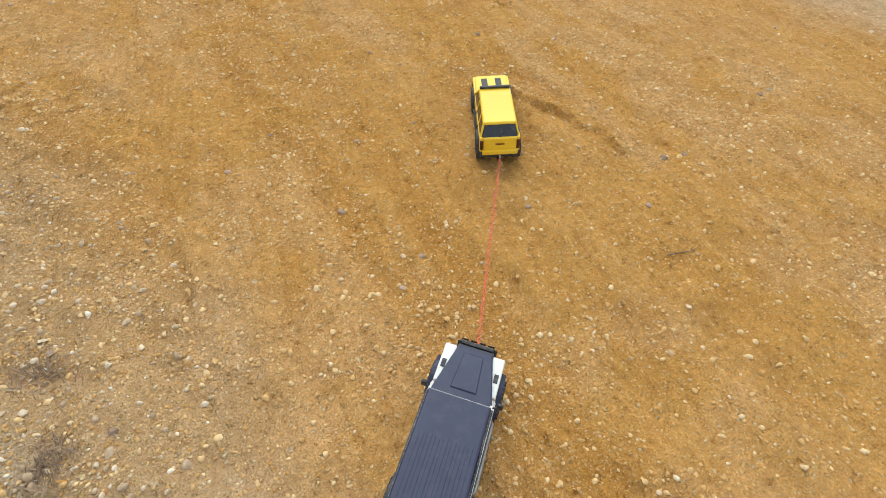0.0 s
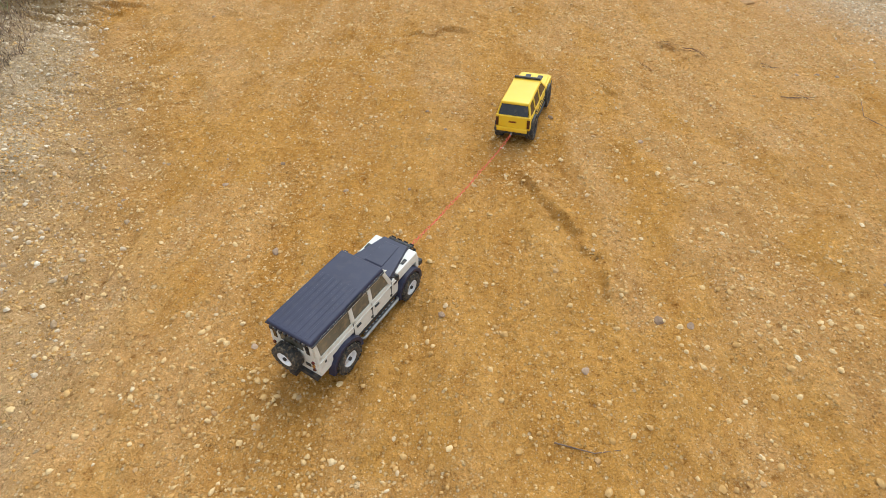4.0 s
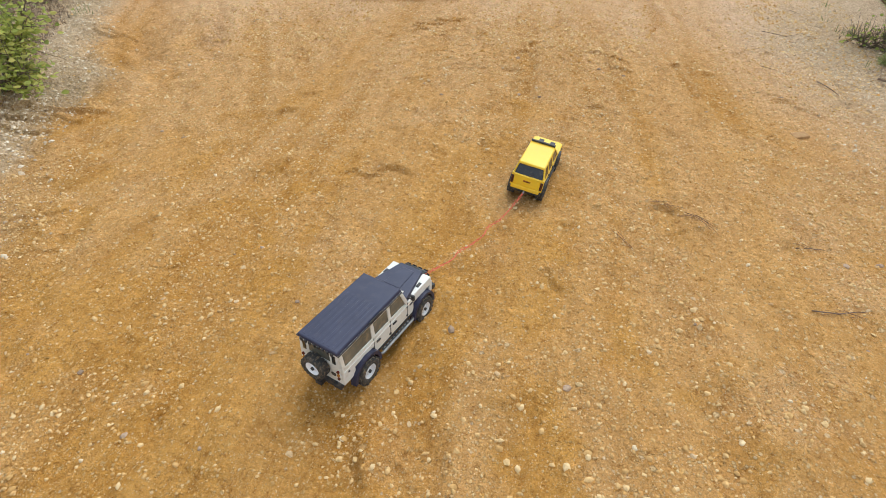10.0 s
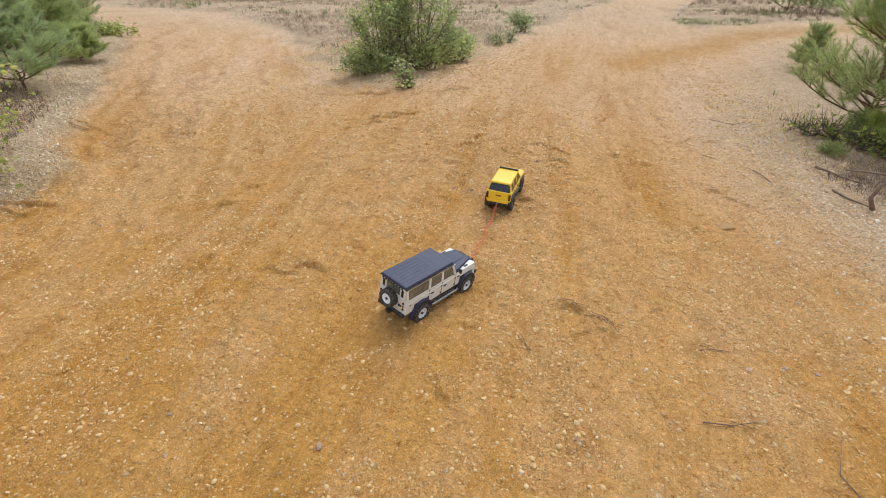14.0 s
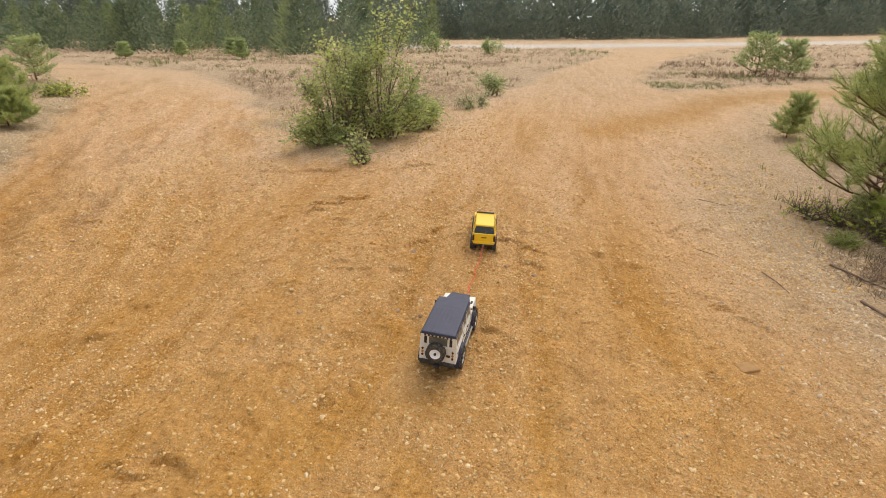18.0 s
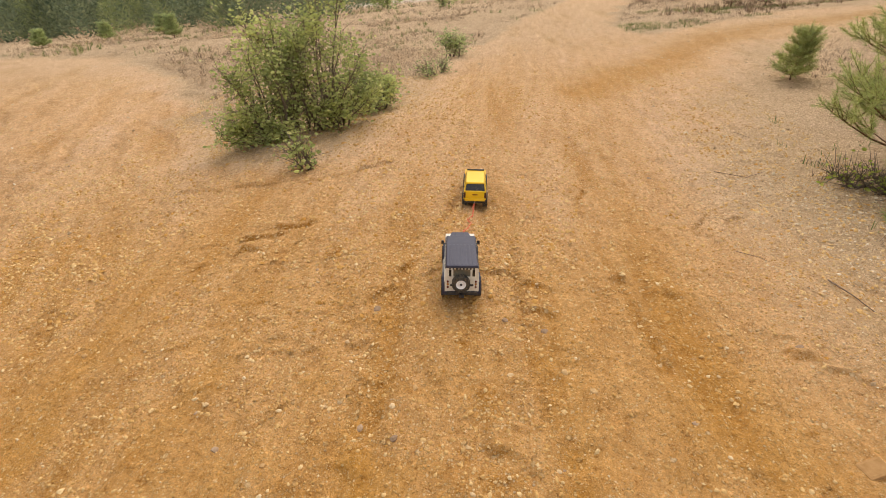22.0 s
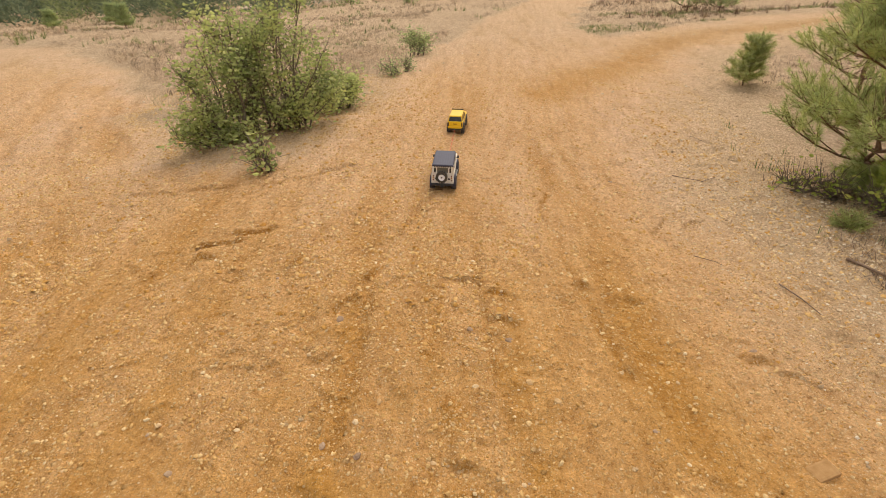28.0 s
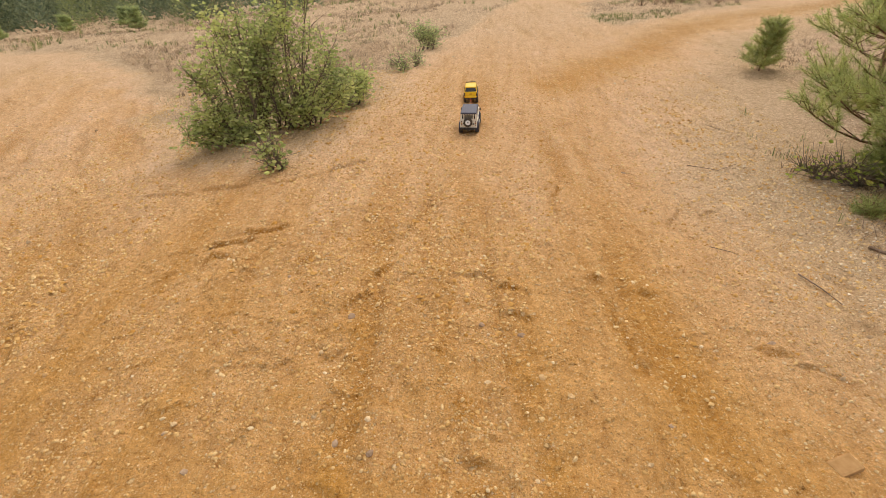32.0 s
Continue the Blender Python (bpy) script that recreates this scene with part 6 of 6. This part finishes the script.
for k in range(170):
    x, y = rs.uniform(-1.5, 2.3), rs.uniform(-0.2, 5.2)
    stone(x, y, rs.uniform(0.006, 0.010) * (1.0 if y < 3 else 1.3), rs, PALE_STONE if rs.random() < 0.93 else GREY_STONE, "small rounded pebble on the sand", "small pebbles on the track")
tile_bm = boxed(-0.045, 0.045, -0.03, 0.03, -0.012, 0.022, bevel=0.009)
slab = tagged(part("stone_slab", tile_bm, SLAB), "tan flat broken slab half sunk in sand", "stone")
slab.matrix_basis = pose(2.06, 3.83, ground_z(2.06, 3.83) - 0.010, 3, -4, 20)


# ---- what moves ----
def along(rows, t):
    """A car's place, heading, lean and pitch at a time, eased through its rows."""
    ts = [r[0] for r in rows]
    i = min(max(int(np.searchsorted(ts, t)) - 1, 0), len(rows) - 2)
    a, b = rows[i], rows[i + 1]
    h = b[0] - a[0]
    k = (t - a[0]) / h
    out = []
    for c in range(1, 6):
        p = rows[i - 1] if i else a
        q = rows[i + 2] if i + 2 < len(rows) else b
        m0 = (b[c] - p[c]) / (b[0] - p[0]) * h
        m1 = (q[c] - a[c]) / (q[0] - a[0]) * h
        out.append((2 * k**3 - 3 * k**2 + 1) * a[c] + (k**3 - 2 * k**2 + k) * m0 + (-2 * k**3 + 3 * k**2) * b[c] + (k**3 - k**2) * m1)
    return out


def car_pose(x, y, head, lean, pitch, half, track):
    a = radians(head)
    px, py = [], []
    for u in (half, -half):
        for v in (track, -track):
            px.append(x + u * math.sin(a) + v * math.cos(a))
            py.append(y + u * math.cos(a) - v * math.sin(a))
    z = float(np.mean(on_sheet(px, py))) - 0.001
    return pose(x, y, z, pitch, lean, -head)


def motions():
    truck_rows = [
        (0, -0.541, 0.130, 43.4, 1.0, 0.2),
        (1, -0.419, 0.278, 39.2, -4.0, 1.5),
        (2, -0.353, 0.376, 36.0, -6.1, 1.0),
        (4.5, -0.135, 0.818, 24.6, 1.8, -0.2),
        (5, -0.094, 0.908, 25.6, 1.2, -0.5),
        (5.5, -0.082, 0.936, 25.7, 0.8, -1.1),
        (6, -0.061, 0.986, 25.1, 0.1, -1.2),
        (6.5, -0.028, 1.055, 24.6, -0.5, -0.9),
        (7, 0.006, 1.141, 23.5, -0.5, -0.1),
        (7.5, 0.044, 1.239, 22.6, 0.1, 0.7),
        (8, 0.084, 1.346, 22.3, 0.6, 0.9),
        (8.5, 0.122, 1.449, 22.8, 0.3, -0.1),
        (9, 0.168, 1.566, 19.5, 1.2, -0.5),
        (9.5, 0.209, 1.677, 17.3, 4.1, -0.4),
        (10, 0.236, 1.783, 17.8, 2.0, -0.0),
        (10.5, 0.262, 1.897, 15.5, 0.5, 0.2),
        (11, 0.298, 1.994, 15.1, 0.9, -0.0),
        (11.5, 0.325, 2.098, 15.7, -0.8, 0.1),
        (12, 0.351, 2.194, 16.8, -2.2, -0.1),
        (12.5, 0.394, 2.300, 18.4, -0.2, -0.7),
        (13, 0.451, 2.419, 21.5, 4.2, -1.8),
        (13.5, 0.522, 2.557, 25.0, 8.0, -2.6),
        (14, 0.591, 2.688, 27.5, 8.5, -3.2),
        (14.5, 0.652, 2.792, 23.5, 9.0, -3.6),
        (16.5, 0.719, 3.221, 1.5, 2.7, 0.2),
        (17, 0.718, 3.327, 0.9, 2.7, 0.0),
        (17.5, 0.724, 3.477, 1.1, 2.8, -0.4),
        (18, 0.750, 3.621, 2.5, 3.0, -0.7),
        (18.5, 0.756, 3.772, 3.0, 3.2, -0.1),
        (19, 0.770, 3.915, 1.2, 3.5, 0.4),
        (19.5, 0.783, 4.061, 1.7, 3.7, -0.0),
        (20, 0.786, 4.197, -0.4, 3.8, -0.6),
        (20.5, 0.777, 4.339, -2.3, 3.9, -0.9),
        (21, 0.755, 4.455, -5.0, 3.8, -1.7),
        (21.5, 0.737, 4.645, -5.8, 4.0, -1.0),
        (22, 0.721, 4.765, -5.4, 4.2, -0.8),
        (22.5, 0.721, 4.892, -4.1, 4.5, -0.9),
        (23, 0.740, 4.988, -1.5, 4.8, -1.6),
        (23.5, 0.754, 5.125, 0.2, 5.3, -1.1),
        (24, 0.761, 5.222, 1.5, 5.6, -1.1),
        (24.5, 0.768, 5.331, 0.7, 5.8, -0.7),
        (25, 0.757, 5.437, -0.4, 6.0, -0.6),
        (25.5, 0.753, 5.557, -2.0, 6.2, -0.3),
        (26, 0.745, 5.692, -2.1, 6.4, -0.5),
        (26.5, 0.743, 5.775, -1.2, 6.5, -1.7),
        (28.5, 0.767, 6.296, 3.3, 3.1, 0.7),
        (29, 0.776, 6.455, 4.6, 3.6, 0.3),
        (29.5, 0.809, 6.631, 5.5, 4.0, 0.1),
        (30, 0.818, 6.824, 5.3, 4.0, -0.1),
        (30.5, 0.805, 6.988, 4.9, 3.7, 0.0),
        (31, 0.830, 7.150, 4.3, 3.7, 0.3),
        (31.5, 0.824, 7.286, 3.7, 3.5, 0.2),
        (32, 0.850, 7.401, 3.0, 3.4, 0.6),
    ]
    wagon_rows = [
        (0, 0.163, 1.152, 24.8, -5.8, 1.1),
        (0.5, 0.187, 1.256, 22.7, -3.4, 0.3),
        (1, 0.220, 1.343, 21.5, -3.6, 0.2),
        (1.5, 0.224, 1.417, 22.2, -2.8, -0.3),
        (2, 0.242, 1.449, 23.0, -2.7, -1.1),
        (2.5, 0.279, 1.533, 22.1, -1.0, -0.1),
        (4.5, 0.366, 1.945, 14.4, -4.1, 1.9),
        (5, 0.386, 2.041, 13.9, -3.6, 1.8),
        (5.5, 0.380, 2.077, 14.5, -2.4, 1.3),
        (6, 0.379, 2.135, 14.2, -1.7, 0.8),
        (6.5, 0.400, 2.206, 14.2, -1.8, 0.6),
        (7, 0.421, 2.294, 15.5, -1.1, 0.2),
        (7.5, 0.460, 2.385, 15.6, 2.0, -0.3),
        (8, 0.499, 2.476, 16.1, 5.9, -1.1),
        (8.5, 0.544, 2.556, 14.3, 9.9, -1.2),
        (9, 0.577, 2.653, 12.1, 11.7, -1.1),
        (9.5, 0.609, 2.754, 9.8, 9.8, -1.2),
        (10, 0.627, 2.856, 8.5, 8.2, -1.1),
        (10.5, 0.647, 2.944, 7.9, 6.7, -0.9),
        (11, 0.661, 3.062, 7.2, 5.8, -1.2),
        (11.5, 0.681, 3.154, 5.7, 4.5, -1.0),
        (12, 0.699, 3.255, 5.9, 3.4, -0.6),
        (12.5, 0.716, 3.362, 5.0, 3.1, -0.4),
        (13, 0.740, 3.481, 5.7, 3.6, -0.4),
        (13.5, 0.760, 3.607, 4.8, 3.9, -0.5),
        (14, 0.784, 3.750, 5.0, 4.5, -0.6),
        (14.5, 0.801, 3.861, 4.7, 4.3, -0.9),
        (16.5, 0.804, 4.441, -3.4, 2.3, 0.1),
        (17, 0.785, 4.542, -4.5, 2.5, -0.2),
        (17.5, 0.766, 4.676, -5.4, 2.7, -0.5),
        (18, 0.760, 4.781, -5.5, 3.0, -0.9),
        (18.5, 0.748, 4.906, -5.6, 3.3, -0.8),
        (19, 0.746, 5.015, -4.7, 3.7, -0.9),
        (19.5, 0.750, 5.117, -4.0, 3.9, -0.8),
        (20, 0.755, 5.245, -2.9, 4.1, -0.8),
        (20.5, 0.757, 5.366, -2.2, 3.9, -0.5),
        (21, 0.755, 5.503, -2.0, 3.8, -0.3),
        (21.5, 0.747, 5.643, -2.0, 4.2, -0.4),
        (22, 0.739, 5.781, -2.3, 4.5, -0.5),
        (22.5, 0.729, 5.914, -2.8, 4.7, -0.2),
        (23, 0.730, 6.052, -2.3, 5.1, -0.1),
        (23.5, 0.738, 6.205, -0.8, 5.5, -0.1),
        (24, 0.743, 6.304, -0.2, 5.6, 0.1),
        (24.5, 0.743, 6.440, -0.3, 5.7, 0.3),
        (25, 0.742, 6.619, -0.8, 5.6, 0.4),
        (25.5, 0.756, 6.797, 0.6, 5.5, 0.5),
        (26, 0.779, 6.951, 2.2, 5.4, 0.5),
        (26.5, 0.800, 7.081, 3.1, 5.4, 0.4),
        (28.5, 0.830, 7.748, 5.6, 1.9, -0.2),
        (30, 0.855, 8.119, 4.1, 1.8, 0.1),
        (31, 0.853, 8.411, 1.6, 1.4, -0.0),
        (32, 0.846, 8.559, 0.4, 1.6, -0.1),
    ]
    times = [k * 0.1 for k in range(321)]
    poses = {}
    for ob, wheels, rows, half, track in ((truck, truck_wheels, truck_rows, 0.15, 0.08), (wagon, wagon_wheels, wagon_rows, 0.142, 0.068)):
        path = [along(rows, t) for t in times]
        poses[ob] = [car_pose(*p, half, track) for p in path]
        walk(ob, [(t, m) for t, m in zip(times[::2], poses[ob][::2])])
        spin, turn = 0.0, [0.0]
        for p, q in zip(path, path[1:]):
            fwd = (q[0] - p[0]) * math.sin(radians(p[2])) + (q[1] - p[1]) * math.cos(radians(p[2]))
            spin -= math.degrees(fwd / 0.0455)
            turn.append(spin)
        for w in wheels:
            base = w.location.copy()
            walk(w, [(t, pose(*base, s, 0, 0)) for t, s in zip(times, turn)])
    # the cord hangs from hook to hook; what is slack bows to one side along the ground
    seg = CORD_LEN / CORD_PIECES
    keyed = [[] for _ in cord_bits]
    for i in range(0, 321, 2):
        a = poses[truck][i] @ Vector((0, 0.253, 0.071))
        b = poses[wagon][i] @ Vector((0, -0.237, 0.058))
        d = b - a
        side = Vector((-d.y, d.x, 0)).normalized()
        span = d.length

        def bow(s):
            pts = []
            for k in range(CORD_PIECES + 1):
                u = k / CORD_PIECES
                p = a.lerp(b, u) + side * s * (math.sin(7 * math.pi * u) + 0.5 * math.sin(13 * math.pi * u + 0.6) - 0.5 * math.sin(0.6) * (1 - u)) * math.sin(math.pi * u) * (1 if span < CORD_LEN else 0)
                sag = math.sin(math.pi * u) ** 0.6 * min(1.0, 0.25 + 25 * max(0.0, 1 - span / CORD_LEN))
                p.z -= sag * 0.9 * max(0.0, p.z - ground_low(p.x, p.y) - 0.006)
                pts.append(p)
            return pts

        lo, hi = 0.0, 0.5
        for _ in range(18):
            mid = (lo + hi) / 2
            pts = bow(mid)
            if sum((q - p).length for p, q in zip(pts, pts[1:])) < CORD_LEN:
                lo = mid
            else:
                hi = mid
        pts = bow(lo * 0.3)
        for p, rest in zip(pts, on_sheet([p.x for p in pts], [p.y for p in pts])):
            p.z = max(p.z, float(rest) + 0.004)
        for k, (p, q) in enumerate(zip(pts, pts[1:])):
            keyed[k].append((times[i], Matrix.Translation(p) @ (q - p).to_track_quat("Y", "Z").to_matrix().to_4x4()))
    for bit, rows in zip(cord_bits, keyed):
        walk(bit, rows)


def ground_low(x, y):
    """The ground's large form alone, for the cord."""
    return sum(hz * math.exp(-((x - hx) ** 2 + (y - hy) ** 2) / 4.5) for hx, hy, hz in HUMPS)


motions()
